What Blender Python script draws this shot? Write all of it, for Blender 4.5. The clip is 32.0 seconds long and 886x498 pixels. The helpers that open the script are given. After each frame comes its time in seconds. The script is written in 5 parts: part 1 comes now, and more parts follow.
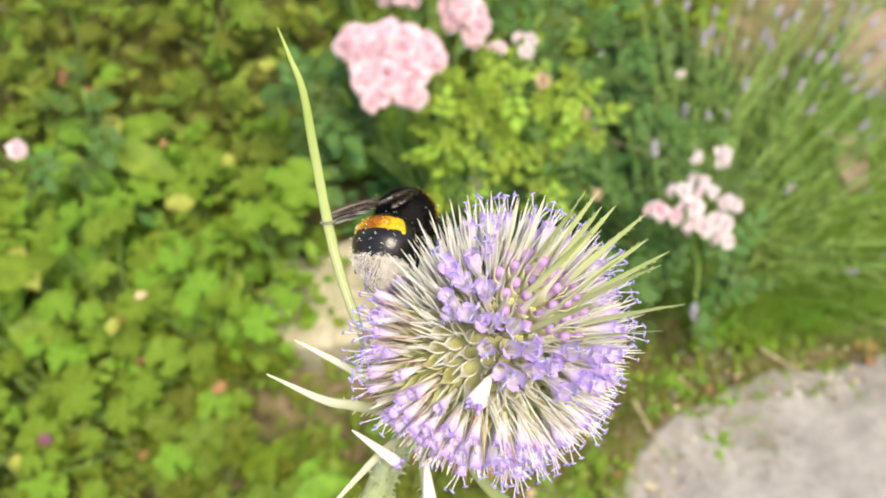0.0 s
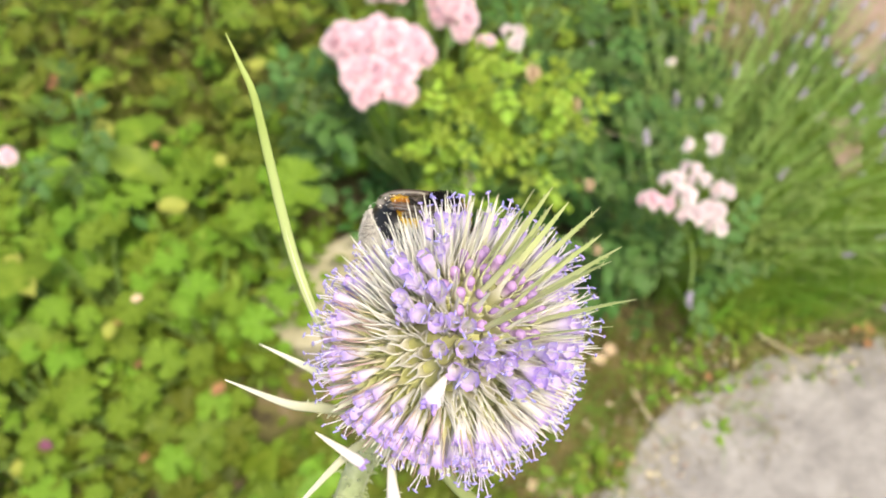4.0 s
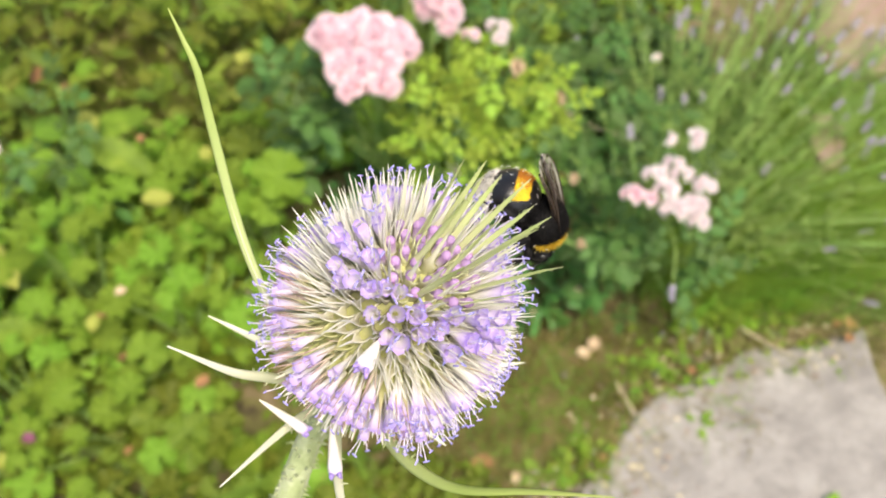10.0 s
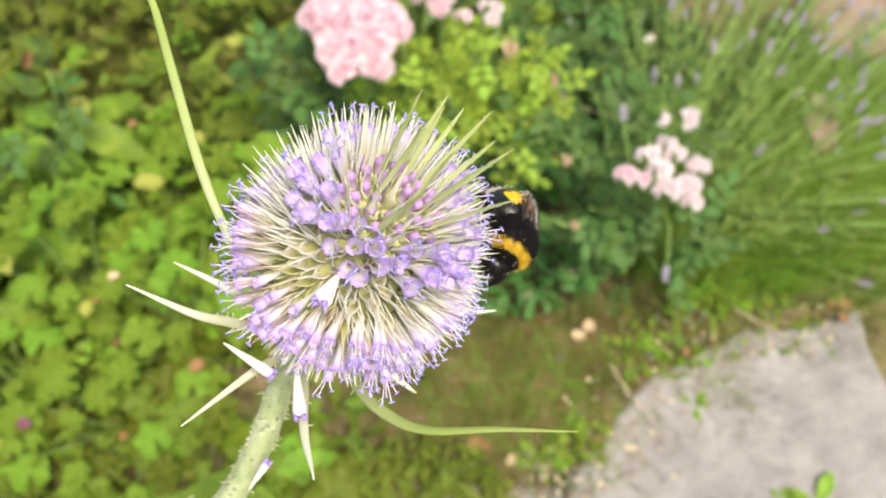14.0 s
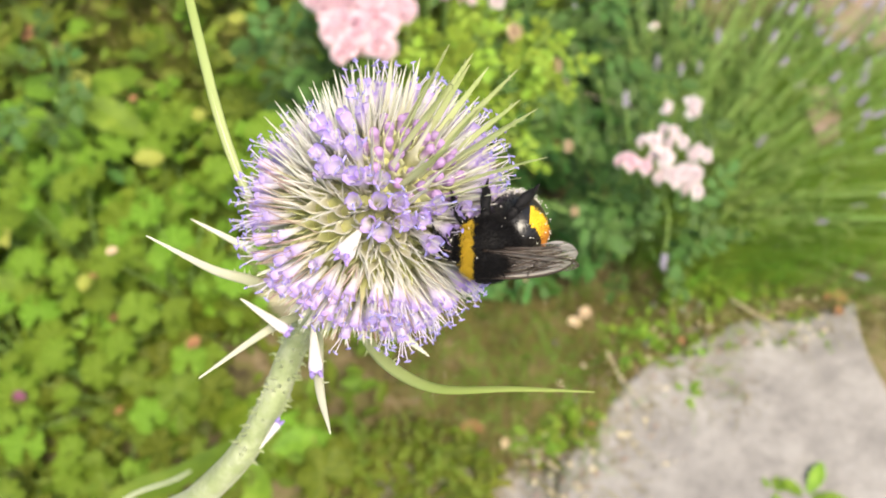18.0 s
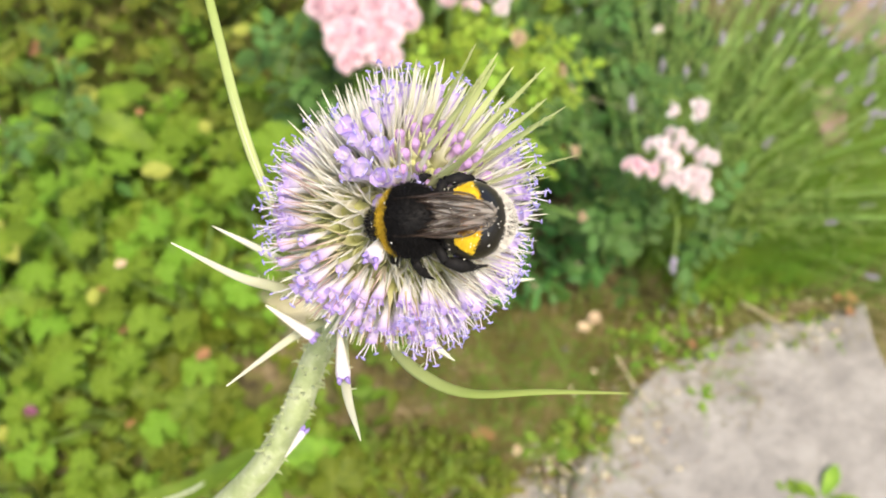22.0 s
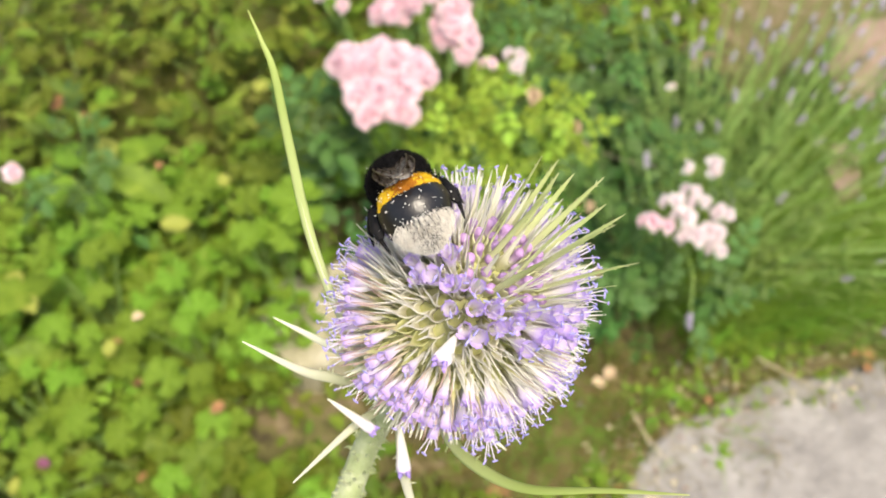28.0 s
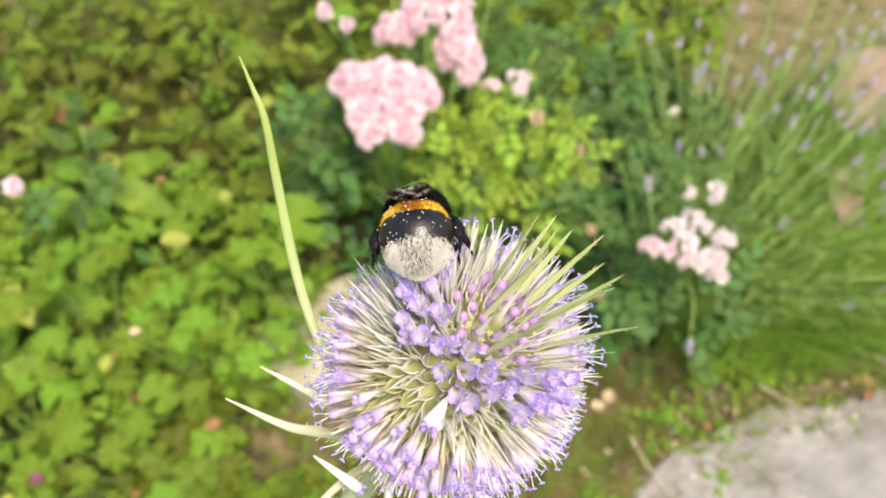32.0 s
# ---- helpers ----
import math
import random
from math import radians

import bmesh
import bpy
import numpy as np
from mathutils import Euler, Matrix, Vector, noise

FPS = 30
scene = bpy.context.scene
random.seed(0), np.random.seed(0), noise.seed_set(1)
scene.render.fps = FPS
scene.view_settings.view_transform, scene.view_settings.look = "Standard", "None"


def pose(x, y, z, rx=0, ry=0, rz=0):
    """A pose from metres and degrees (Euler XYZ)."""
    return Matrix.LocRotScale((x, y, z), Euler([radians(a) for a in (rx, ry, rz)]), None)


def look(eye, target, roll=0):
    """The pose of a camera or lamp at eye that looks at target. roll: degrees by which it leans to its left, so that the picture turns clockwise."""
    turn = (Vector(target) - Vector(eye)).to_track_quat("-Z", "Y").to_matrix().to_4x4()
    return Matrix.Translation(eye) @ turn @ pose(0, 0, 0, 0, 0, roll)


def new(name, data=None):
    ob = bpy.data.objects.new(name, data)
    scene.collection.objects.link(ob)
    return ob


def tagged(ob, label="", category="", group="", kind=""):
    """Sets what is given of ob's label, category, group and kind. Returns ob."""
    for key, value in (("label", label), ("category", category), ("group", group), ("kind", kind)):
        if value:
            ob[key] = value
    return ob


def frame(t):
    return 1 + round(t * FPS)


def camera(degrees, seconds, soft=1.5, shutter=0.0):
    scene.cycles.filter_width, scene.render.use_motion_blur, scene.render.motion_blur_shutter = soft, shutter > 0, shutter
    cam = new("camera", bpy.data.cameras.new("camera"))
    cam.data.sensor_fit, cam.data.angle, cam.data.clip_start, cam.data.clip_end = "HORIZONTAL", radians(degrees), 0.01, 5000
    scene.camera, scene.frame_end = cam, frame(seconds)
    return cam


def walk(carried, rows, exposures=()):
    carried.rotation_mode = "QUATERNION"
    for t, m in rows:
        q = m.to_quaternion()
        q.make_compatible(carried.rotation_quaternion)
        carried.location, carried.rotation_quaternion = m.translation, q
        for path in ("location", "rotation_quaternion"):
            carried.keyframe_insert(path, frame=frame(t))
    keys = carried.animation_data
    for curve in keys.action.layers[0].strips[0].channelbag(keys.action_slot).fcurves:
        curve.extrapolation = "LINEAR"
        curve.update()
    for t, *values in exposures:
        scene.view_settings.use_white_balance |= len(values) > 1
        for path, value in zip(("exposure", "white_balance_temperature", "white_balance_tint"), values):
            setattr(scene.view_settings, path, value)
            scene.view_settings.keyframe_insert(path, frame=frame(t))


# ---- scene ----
# ------------------------------------------------------------------ camera
cam = camera(55.1, 32.0, soft=1.9)
cam.data.dof.use_dof = True
cam.data.dof.focus_distance = 0.088
cam.data.dof.aperture_fstop = 38.0
PATH = [
    (0, 0.00000, 0.00000, 0.95000, 32.000, 0.000, 0.000),
    (0.5, 0.00121, 0.00017, 0.94916, 32.067, -0.017, 0.078),
    (1, 0.00258, 0.00144, 0.94875, 32.015, 0.053, 0.109),
    (1.5, 0.00166, 0.00124, 0.94939, 31.934, -0.068, 0.274),
    (2, 0.00216, 0.00023, 0.94958, 31.916, -0.039, 0.243),
    (2.5, 0.00349, 0.00115, 0.94894, 31.881, 0.304, -0.229),
    (3, 0.00412, 0.00163, 0.94938, 31.756, 0.577, -0.745),
    (3.5, 0.00445, 0.00026, 0.95052, 31.652, 0.714, -1.102),
    (5.5, 0.00583, 0.00121, 0.95041, 31.550, 0.762, -1.787),
    (6, 0.00649, -0.00007, 0.95075, 31.658, 0.520, -1.543),
    (6.5, 0.00619, 0.00145, 0.95116, 31.660, 0.193, -1.247),
    (7, 0.00699, 0.00057, 0.95035, 31.712, 0.083, -1.111),
    (7.5, 0.00730, -0.00053, 0.95036, 31.710, 0.013, -0.986),
    (8, 0.00820, 0.00023, 0.95013, 31.626, 0.033, -1.082),
    (8.5, 0.00884, -0.00023, 0.95062, 31.556, 0.026, -1.199),
    (9, 0.01013, -0.00233, 0.95106, 31.606, 0.104, -1.459),
    (9.5, 0.01048, -0.00273, 0.95070, 31.465, 0.118, -1.515),
    (10, 0.01026, -0.00345, 0.95129, 31.320, 0.135, -1.597),
    (10.5, 0.01056, -0.00525, 0.95122, 31.249, 0.185, -1.587),
    (11, 0.01216, -0.00563, 0.95007, 31.149, 0.304, -1.827),
    (11.5, 0.01301, -0.00522, 0.95011, 30.988, 0.250, -1.855),
    (12, 0.01335, -0.00658, 0.94952, 30.903, 0.210, -1.889),
    (12.5, 0.01321, -0.00735, 0.94961, 30.859, 0.158, -1.845),
    (13, 0.01279, -0.00696, 0.94896, 30.770, 0.124, -1.809),
    (13.5, 0.01333, -0.00715, 0.94820, 30.656, 0.141, -1.905),
    (14, 0.01386, -0.00777, 0.94747, 30.520, 0.200, -2.048),
    (14.5, 0.01411, -0.00783, 0.94718, 30.373, 0.154, -2.030),
    (16.5, 0.01333, -0.00838, 0.94620, 29.841, -0.373, -1.403),
    (17, 0.01369, -0.00910, 0.94553, 29.776, -0.405, -1.320),
    (17.5, 0.01202, -0.00935, 0.94581, 29.603, -0.613, -1.168),
    (18, 0.01124, -0.01022, 0.94609, 29.552, -0.695, -0.993),
    (18.5, 0.01056, -0.01152, 0.94571, 29.616, -0.678, -0.937),
    (19, 0.01160, -0.01085, 0.94462, 29.503, -0.352, -1.410),
    (19.5, 0.01105, -0.00934, 0.94457, 29.398, -0.191, -1.825),
    (20, 0.01155, -0.01027, 0.94470, 29.475, -0.074, -1.968),
    (20.5, 0.01019, -0.01076, 0.94510, 29.551, 0.016, -1.885),
    (21, 0.00809, -0.00844, 0.94363, 29.702, -0.050, -1.670),
    (21.5, 0.00920, -0.00929, 0.94354, 29.928, 0.105, -1.698),
    (22, 0.00892, -0.01009, 0.94469, 30.096, 0.159, -1.673),
    (22.5, 0.00859, -0.00893, 0.94392, 30.242, 0.255, -1.775),
    (23, 0.00802, -0.01124, 0.94605, 30.548, 0.260, -1.658),
    (23.5, 0.00670, -0.01053, 0.94631, 30.777, 0.008, -1.143),
    (24, 0.00654, -0.00872, 0.94693, 31.039, -0.106, -0.712),
    (24.5, 0.00597, -0.00916, 0.94757, 31.367, -0.123, -0.645),
    (25, 0.00463, -0.01082, 0.94870, 31.718, -0.112, -0.476),
    (25.5, 0.00398, -0.00896, 0.94846, 32.054, -0.114, -0.225),
    (27.5, 0.00415, -0.00606, 0.94974, 33.091, 0.491, -0.849),
    (28, 0.00335, -0.00674, 0.95015, 33.382, 0.537, -1.016),
    (28.5, 0.00381, -0.00552, 0.94998, 33.620, 0.605, -1.030),
    (29, 0.00445, -0.00361, 0.94936, 33.825, 0.687, -1.245),
    (29.5, 0.00349, -0.00423, 0.95024, 33.979, 0.499, -0.991),
    (30, 0.00405, -0.00410, 0.95006, 34.053, 0.318, -0.713),
    (30.5, 0.00436, -0.00313, 0.95007, 34.113, 0.210, -0.543),
    (31, 0.00309, -0.00377, 0.95048, 34.286, 0.090, -0.316),
    (31.5, 0.00352, -0.00320, 0.95007, 34.442, 0.043, -0.219),
    (32, 0.00427, -0.00157, 0.95001, 34.490, 0.028, -0.130),
]
walk(cam, [(t, pose(x, y, z, rx, ry, rz)) for t, x, y, z, rx, ry, rz in PATH], [(0.0, 0.7, 7000, 10), (32.0, 0.7, 7000, 10)])

# ------------------------------------------------------------------ light
SUN_HIGH, SUN_TURN = 66.0, 145.0
world = bpy.data.worlds.new("world")
scene.world = world
world.use_nodes = True
wn = world.node_tree.nodes
sky = wn.new("ShaderNodeTexSky")
sky.sky_type = "NISHITA"
sky.sun_disc = False
sky.sun_elevation = radians(SUN_HIGH)
sky.sun_rotation = radians(SUN_TURN)
sky.dust_density = 3.0
sky.ozone_density = 0.6
wn["Background"].inputs["Strength"].default_value = 0.15
world.node_tree.links.new(sky.outputs[0], wn["Background"].inputs["Color"])
sun = new("sun", bpy.data.lights.new("sun", "SUN"))
sun.data.energy = 3.2
sun.data.angle = radians(18)
sun.data.color = (1.0, 0.93, 0.8)
sun.matrix_basis = look((2 * math.sin(radians(SUN_TURN)), 2 * math.cos(radians(SUN_TURN)), 2 * math.tan(radians(SUN_HIGH))), (0, 0, 0))


# ------------------------------------------------------------------ helpers
MM = 0.001
rnd = random.Random(7)


def uni(a, b):
    return rnd.uniform(a, b)


class Shape:
    """Vertices, faces, a material slot for each face and a value 'along' for each vertex."""

    def __init__(self):
        self.v, self.f, self.m, self.a = [], [], [], []

    def vert(self, p, along=0.0):
        self.v.append(tuple(p))
        self.a.append(along)
        return len(self.v) - 1

    def face(self, idx, slot=0):
        self.f.append(tuple(idx))
        self.m.append(slot)

    def add(self, other, m):
        n = len(self.v)
        arr = np.array(other.v) @ np.array(m.to_3x3()).T + np.array(m.translation)
        self.v.extend(map(tuple, arr))
        self.a.extend(other.a)
        self.f.extend(tuple(i + n for i in f) for f in other.f)
        self.m.extend(other.m)
        return self

    def tube(self, pts, radii, sides=6, slot=0, along=None, cap=True, flat=1.0, up=None):
        """A tapered tube along points; flat squeezes it in one direction."""
        pts = [Vector(p) for p in pts]
        n = len(pts)
        ref = Vector(up) if up is not None else None
        rings = []
        for i, p in enumerate(pts):
            d = (pts[min(i + 1, n - 1)] - pts[max(i - 1, 0)]).normalized()
            if ref is None:
                ref = Vector((0, 0, 1)) if abs(d.z) < 0.9 else Vector((1, 0, 0))
            s = d.cross(ref)
            if s.length < 1e-6:
                s = d.orthogonal()
            s.normalize()
            u = s.cross(d)
            ref = u
            al = i / (n - 1) if along is None else along[i]
            ring = []
            for k in range(sides):
                c, q = math.cos(2 * math.pi * k / sides), math.sin(2 * math.pi * k / sides)
                ring.append(self.vert(p + s * (c * radii[i]) + u * (q * radii[i] * flat), al))
            rings.append(ring)
        for a, b in zip(rings, rings[1:]):
            for k in range(sides):
                self.face((a[k], a[(k + 1) % sides], b[(k + 1) % sides], b[k]), slot)
        if cap:
            self.face(rings[0][::-1], slot)
            self.face(rings[-1], slot)
        return self

    def ball(self, c, r, seg=10, rings=6, slot=0, along=0.5, bump=0.0):
        c = Vector(c)
        r = Vector(r) if not isinstance(r, (int, float)) else Vector((r, r, r))
        rows = []
        top = self.vert(c + Vector((0, 0, r.z)), along)
        for i in range(1, rings):
            th = math.pi * i / rings
            row = []
            for k in range(seg):
                ph = 2 * math.pi * k / seg
                d = Vector((math.sin(th) * math.cos(ph), math.sin(th) * math.sin(ph), math.cos(th)))
                q = 1 + bump * (noise.noise(d * 3 + c * 500))
                row.append(self.vert(c + Vector((d.x * r.x, d.y * r.y, d.z * r.z)) * q, along))
            rows.append(row)
        bot = self.vert(c - Vector((0, 0, r.z)), along)
        for k in range(seg):
            self.face((top, rows[0][k], rows[0][(k + 1) % seg]), slot)
            self.face((bot, rows[-1][(k + 1) % seg], rows[-1][k]), slot)
        for a, b in zip(rows, rows[1:]):
            for k in range(seg):
                self.face((a[k], b[k], b[(k + 1) % seg], a[(k + 1) % seg]), slot)
        return self

    def mesh(self, name, mats, smooth=True):
        me = bpy.data.meshes.new(name)
        me.from_pydata(self.v, [], self.f)
        for m in mats:
            me.materials.append(m)
        me.polygons.foreach_set("material_index", self.m)
        me.polygons.foreach_set("use_smooth", [smooth] * len(self.f))
        at = me.attributes.new("along", "FLOAT", "POINT")
        at.data.foreach_set("value", self.a)
        me.update()
        return me


def link(name, me, parent=None, m=None, label=""):
    ob = new(name, me)
    if parent is not None:
        ob.parent = parent
    if m is not None:
        ob.matrix_basis = m
    if label:
        ob["label"] = label
    return ob


def part(name, shape, mats, parent, label="", smooth=True):
    return link(name, shape.mesh(name, mats if isinstance(mats, (list, tuple)) else [mats], smooth), parent, None, label)


def frame_of(origin, z, x=None):
    """A pose at origin whose z axis runs along z."""
    z = Vector(z).normalized()
    x = Vector(x) if x is not None else z.orthogonal()
    y = z.cross(x)
    if y.length < 1e-6:
        y = z.cross(z.orthogonal())
    y.normalize()
    x = y.cross(z)
    m = Matrix((x, y, z)).transposed().to_4x4()
    m.translation = origin
    return m


def curve_points(ctrl, n):
    """A smooth line of n points through the given ones."""
    P = [Vector(c) for c in ctrl]
    P = [P[0] * 2 - P[1]] + P + [P[-1] * 2 - P[-2]]
    out = []
    for i in range(n):
        t = i / (n - 1) * (len(ctrl) - 1)
        k = min(int(t), len(ctrl) - 2)
        u = t - k
        a, b, c, d = P[k:k + 4]
        out.append(0.5 * (2 * b + (c - a) * u + (2 * a - 5 * b + 4 * c - d) * u * u + (3 * b - a - 3 * c + d) * u ** 3))
    return out


# ------------------------------------------------------------------ materials
def material(name, stops, rough=0.6, grain=40.0, vary=0.12, bump=0.0, bump_scale=None, through_light=0.0, source="noise", spec=0.5,
             random_mix=0.0, coord="Object", dark=None, sheen=0.0):
    """stops: (position, colour) along the source: noise, along (a value on the mesh), or x (the object's own x)."""
    ma = bpy.data.materials.new(name)
    ma.use_nodes = True
    nt = ma.node_tree
    N, L = nt.nodes, nt.links
    bsdf = N["Principled BSDF"]
    bsdf.inputs["Roughness"].default_value = rough
    bsdf.inputs["Specular IOR Level"].default_value = spec
    if sheen:
        bsdf.inputs["Sheen Weight"].default_value = sheen
    tc = N.new("ShaderNodeTexCoord")
    big = N.new("ShaderNodeTexNoise")
    big.inputs["Scale"].default_value = grain
    big.inputs["Detail"].default_value = 6
    big.inputs["Roughness"].default_value = 0.65
    L.new(tc.outputs[coord], big.inputs["Vector"])
    ramp = N.new("ShaderNodeValToRGB")
    el = ramp.color_ramp.elements
    while len(el) < len(stops):
        el.new(0.5)
    for e, (p, c) in zip(el, stops):
        e.position, e.color = p, (*c, 1)
    if source == "noise":
        L.new(big.outputs["Fac"], ramp.inputs["Fac"])
    elif source == "along":
        at = N.new("ShaderNodeAttribute")
        at.attribute_name = "along"
        mx = N.new("ShaderNodeMath")
        mx.operation = "MULTIPLY_ADD"
        mx.inputs[1].default_value, mx.inputs[2].default_value = 0.08, -0.04
        ad = N.new("ShaderNodeMath")
        L.new(big.outputs["Fac"], mx.inputs[0])
        L.new(mx.outputs[0], ad.inputs[0])
        L.new(at.outputs["Fac"], ad.inputs[1])
        L.new(ad.outputs[0], ramp.inputs["Fac"])
    # a second, finer variation of brightness, and a random one from piece to piece
    fine = N.new("ShaderNodeTexNoise")
    fine.inputs["Scale"].default_value = grain * 7
    fine.inputs["Detail"].default_value = 3
    L.new(tc.outputs[coord], fine.inputs["Vector"])
    info = N.new("ShaderNodeObjectInfo")
    geo = N.new("ShaderNodeNewGeometry")
    rsum = N.new("ShaderNodeMath")
    L.new(info.outputs["Random"], rsum.inputs[0])
    L.new(geo.outputs["Random Per Island"], rsum.inputs[1])
    hsv = N.new("ShaderNodeHueSaturation")
    v1 = N.new("ShaderNodeMath")
    v1.operation = "MULTIPLY_ADD"
    v1.inputs[1].default_value, v1.inputs[2].default_value = vary * 2, 1 - vary
    L.new(fine.outputs["Fac"], v1.inputs[0])
    v2 = N.new("ShaderNodeMath")
    v2.operation = "MULTIPLY_ADD"
    v2.inputs[1].default_value, v2.inputs[2].default_value = random_mix, 1 - random_mix
    L.new(rsum.outputs[0], v2.inputs[0])
    v3 = N.new("ShaderNodeMath")
    v3.operation = "MULTIPLY"
    L.new(v1.outputs[0], v3.inputs[0])
    L.new(v2.outputs[0], v3.inputs[1])
    L.new(v3.outputs[0], hsv.inputs["Value"])
    h1 = N.new("ShaderNodeMath")
    h1.operation = "MULTIPLY_ADD"
    h1.inputs[1].default_value, h1.inputs[2].default_value = random_mix * 0.08, 0.5 - random_mix * 0.08
    L.new(rsum.outputs[0], h1.inputs[0])
    L.new(h1.outputs[0], hsv.inputs["Hue"])
    L.new(ramp.outputs["Color"], hsv.inputs["Color"])
    L.new(hsv.outputs["Color"], bsdf.inputs["Base Color"])
    if bump:
        bp = N.new("ShaderNodeBump")
        bp.inputs["Strength"].default_value = bump
        bp.inputs["Distance"].default_value = 0.01 if coord == "Object" else 0.002
        bn = N.new("ShaderNodeTexNoise")
        bn.inputs["Scale"].default_value = bump_scale or grain * 3
        bn.inputs["Detail"].default_value = 5
        L.new(tc.outputs[coord], bn.inputs["Vector"])
        L.new(bn.outputs["Fac"], bp.inputs["Height"])
        L.new(bp.outputs["Normal"], bsdf.inputs["Normal"])
    if through_light:
        tr = N.new("ShaderNodeBsdfTranslucent")
        L.new(hsv.outputs["Color"], tr.inputs["Color"])
        mix = N.new("ShaderNodeMixShader")
        mix.inputs["Fac"].default_value = through_light
        L.new(bsdf.outputs[0], mix.inputs[1])
        L.new(tr.outputs[0], mix.inputs[2])
        L.new(mix.outputs[0], N["Material Output"].inputs["Surface"])
    return ma


SOIL = material("soil", [(0.35, (0.06, 0.045, 0.025)), (0.48, (0.13, 0.125, 0.04)), (0.58, (0.17, 0.13, 0.07)), (0.7, (0.25, 0.2, 0.13))], 0.95, 28, 0.3, 0.8, 60)
STONE = material("paving stone", [(0.3, (0.16, 0.15, 0.142)), (0.48, (0.232, 0.218, 0.205)), (0.7, (0.31, 0.295, 0.278))], 0.85, 17, 0.14, 0.5, 90)
MOSSY = material("mossy stone", [(0.3, (0.22, 0.21, 0.12)), (0.5, (0.36, 0.33, 0.22)), (0.7, (0.46, 0.42, 0.32))], 0.9, 25, 0.2, 0.7, 110)
SANDSTONE = material("red sandstone", [(0.3, (0.17, 0.115, 0.09)), (0.5, (0.26, 0.175, 0.135)), (0.7, (0.34, 0.26, 0.21))], 0.85, 14, 0.14, 0.5, 80)
LEAF = material("lobed leaf", [(0.3, (0.082, 0.148, 0.016)), (0.52, (0.165, 0.28, 0.026)), (0.72, (0.27, 0.38, 0.05))], 0.5, 40, 0.12, 0.3, 120, 0.3, random_mix=0.42, spec=0.2)
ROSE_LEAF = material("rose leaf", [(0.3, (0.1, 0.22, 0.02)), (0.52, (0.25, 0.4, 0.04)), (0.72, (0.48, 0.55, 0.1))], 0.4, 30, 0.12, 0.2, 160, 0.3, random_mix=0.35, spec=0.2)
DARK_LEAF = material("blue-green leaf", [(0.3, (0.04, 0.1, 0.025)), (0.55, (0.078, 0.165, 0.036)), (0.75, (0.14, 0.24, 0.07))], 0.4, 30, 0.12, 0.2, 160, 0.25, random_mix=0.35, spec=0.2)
GRASS = material("grass", [(0.3, (0.11, 0.11, 0.025)), (0.5, (0.19, 0.165, 0.05)), (0.72, (0.33, 0.25, 0.125))], 0.6, 15, 0.15, 0, None, 0.25, random_mix=0.4, spec=0.2)
GRASS_GREEN = material("green grass", [(0.3, (0.08, 0.18, 0.02)), (0.55, (0.15, 0.29, 0.03)), (0.75, (0.27, 0.37, 0.07))], 0.5, 15, 0.15, 0, None, 0.25, random_mix=0.4, spec=0.2)
STRAW = material("dry straw", [(0.3, (0.5, 0.42, 0.26)), (0.7, (0.66, 0.58, 0.4))], 0.7, 60, 0.12)
PETAL = material("pink rose petal", [(0.0, (0.9, 0.5, 0.6)), (0.4, (0.93, 0.68, 0.75)), (1.0, (0.96, 0.86, 0.89))], 0.6, 60, 0.08, 0, None, 0.5, "along", random_mix=0.12)
PALE_PETAL = material("pale rose petal", [(0.0, (0.88, 0.58, 0.62)), (0.4, (0.93, 0.8, 0.82)), (1.0, (0.95, 0.92, 0.92))], 0.6, 60, 0.08, 0, None, 0.5, "along", random_mix=0.12)
LAVENDER = material("lavender bloom", [(0.3, (0.2, 0.185, 0.23)), (0.6, (0.32, 0.3, 0.35)), (0.8, (0.46, 0.44, 0.48))], 0.85, 90, 0.2, random_mix=0.3)
LAV_STEM = material("lavender stem", [(0.3, (0.15, 0.27, 0.05)), (0.7, (0.31, 0.44, 0.13))], 0.7, 30, 0.15, 0, None, 0.15, random_mix=0.3, spec=0.2)
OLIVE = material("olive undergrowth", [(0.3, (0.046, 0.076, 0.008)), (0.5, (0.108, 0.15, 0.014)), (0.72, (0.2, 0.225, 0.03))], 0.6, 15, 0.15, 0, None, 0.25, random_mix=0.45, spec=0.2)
YELLOW_LEAF = material("yellowed leaf", [(0.3, (0.22, 0.28, 0.04)), (0.7, (0.42, 0.42, 0.08))], 0.6, 60, 0.15, 0.3, 200, 0.25)
MAGENTA = material("dark red petal", [(0.3, (0.1, 0.025, 0.05)), (0.7, (0.18, 0.05, 0.1))], 0.7, 90, 0.15)
DEAD = material("dead leaf", [(0.3, (0.22, 0.1, 0.04)), (0.7, (0.4, 0.22, 0.1))], 0.8, 60, 0.15, 0.4, 200)
WILTED = material("wilted petal", [(0.3, (0.42, 0.3, 0.18)), (0.7, (0.56, 0.44, 0.3))], 0.8, 90, 0.15)
STEM = material("teasel stem", [(0.3, (0.24, 0.3, 0.12)), (0.5, (0.34, 0.4, 0.19)), (0.72, (0.5, 0.54, 0.35))], 0.6, 300, 0.12, 0.2, 700, 0.15, sheen=0.3)
BRACT = material("teasel bract", [(0.0, (0.7, 0.72, 0.5)), (0.25, (0.5, 0.58, 0.26)), (0.6, (0.33, 0.43, 0.11)), (1.0, (0.4, 0.48, 0.13))], 0.5, 60, 0.03, 0, None, 0.25, "along")
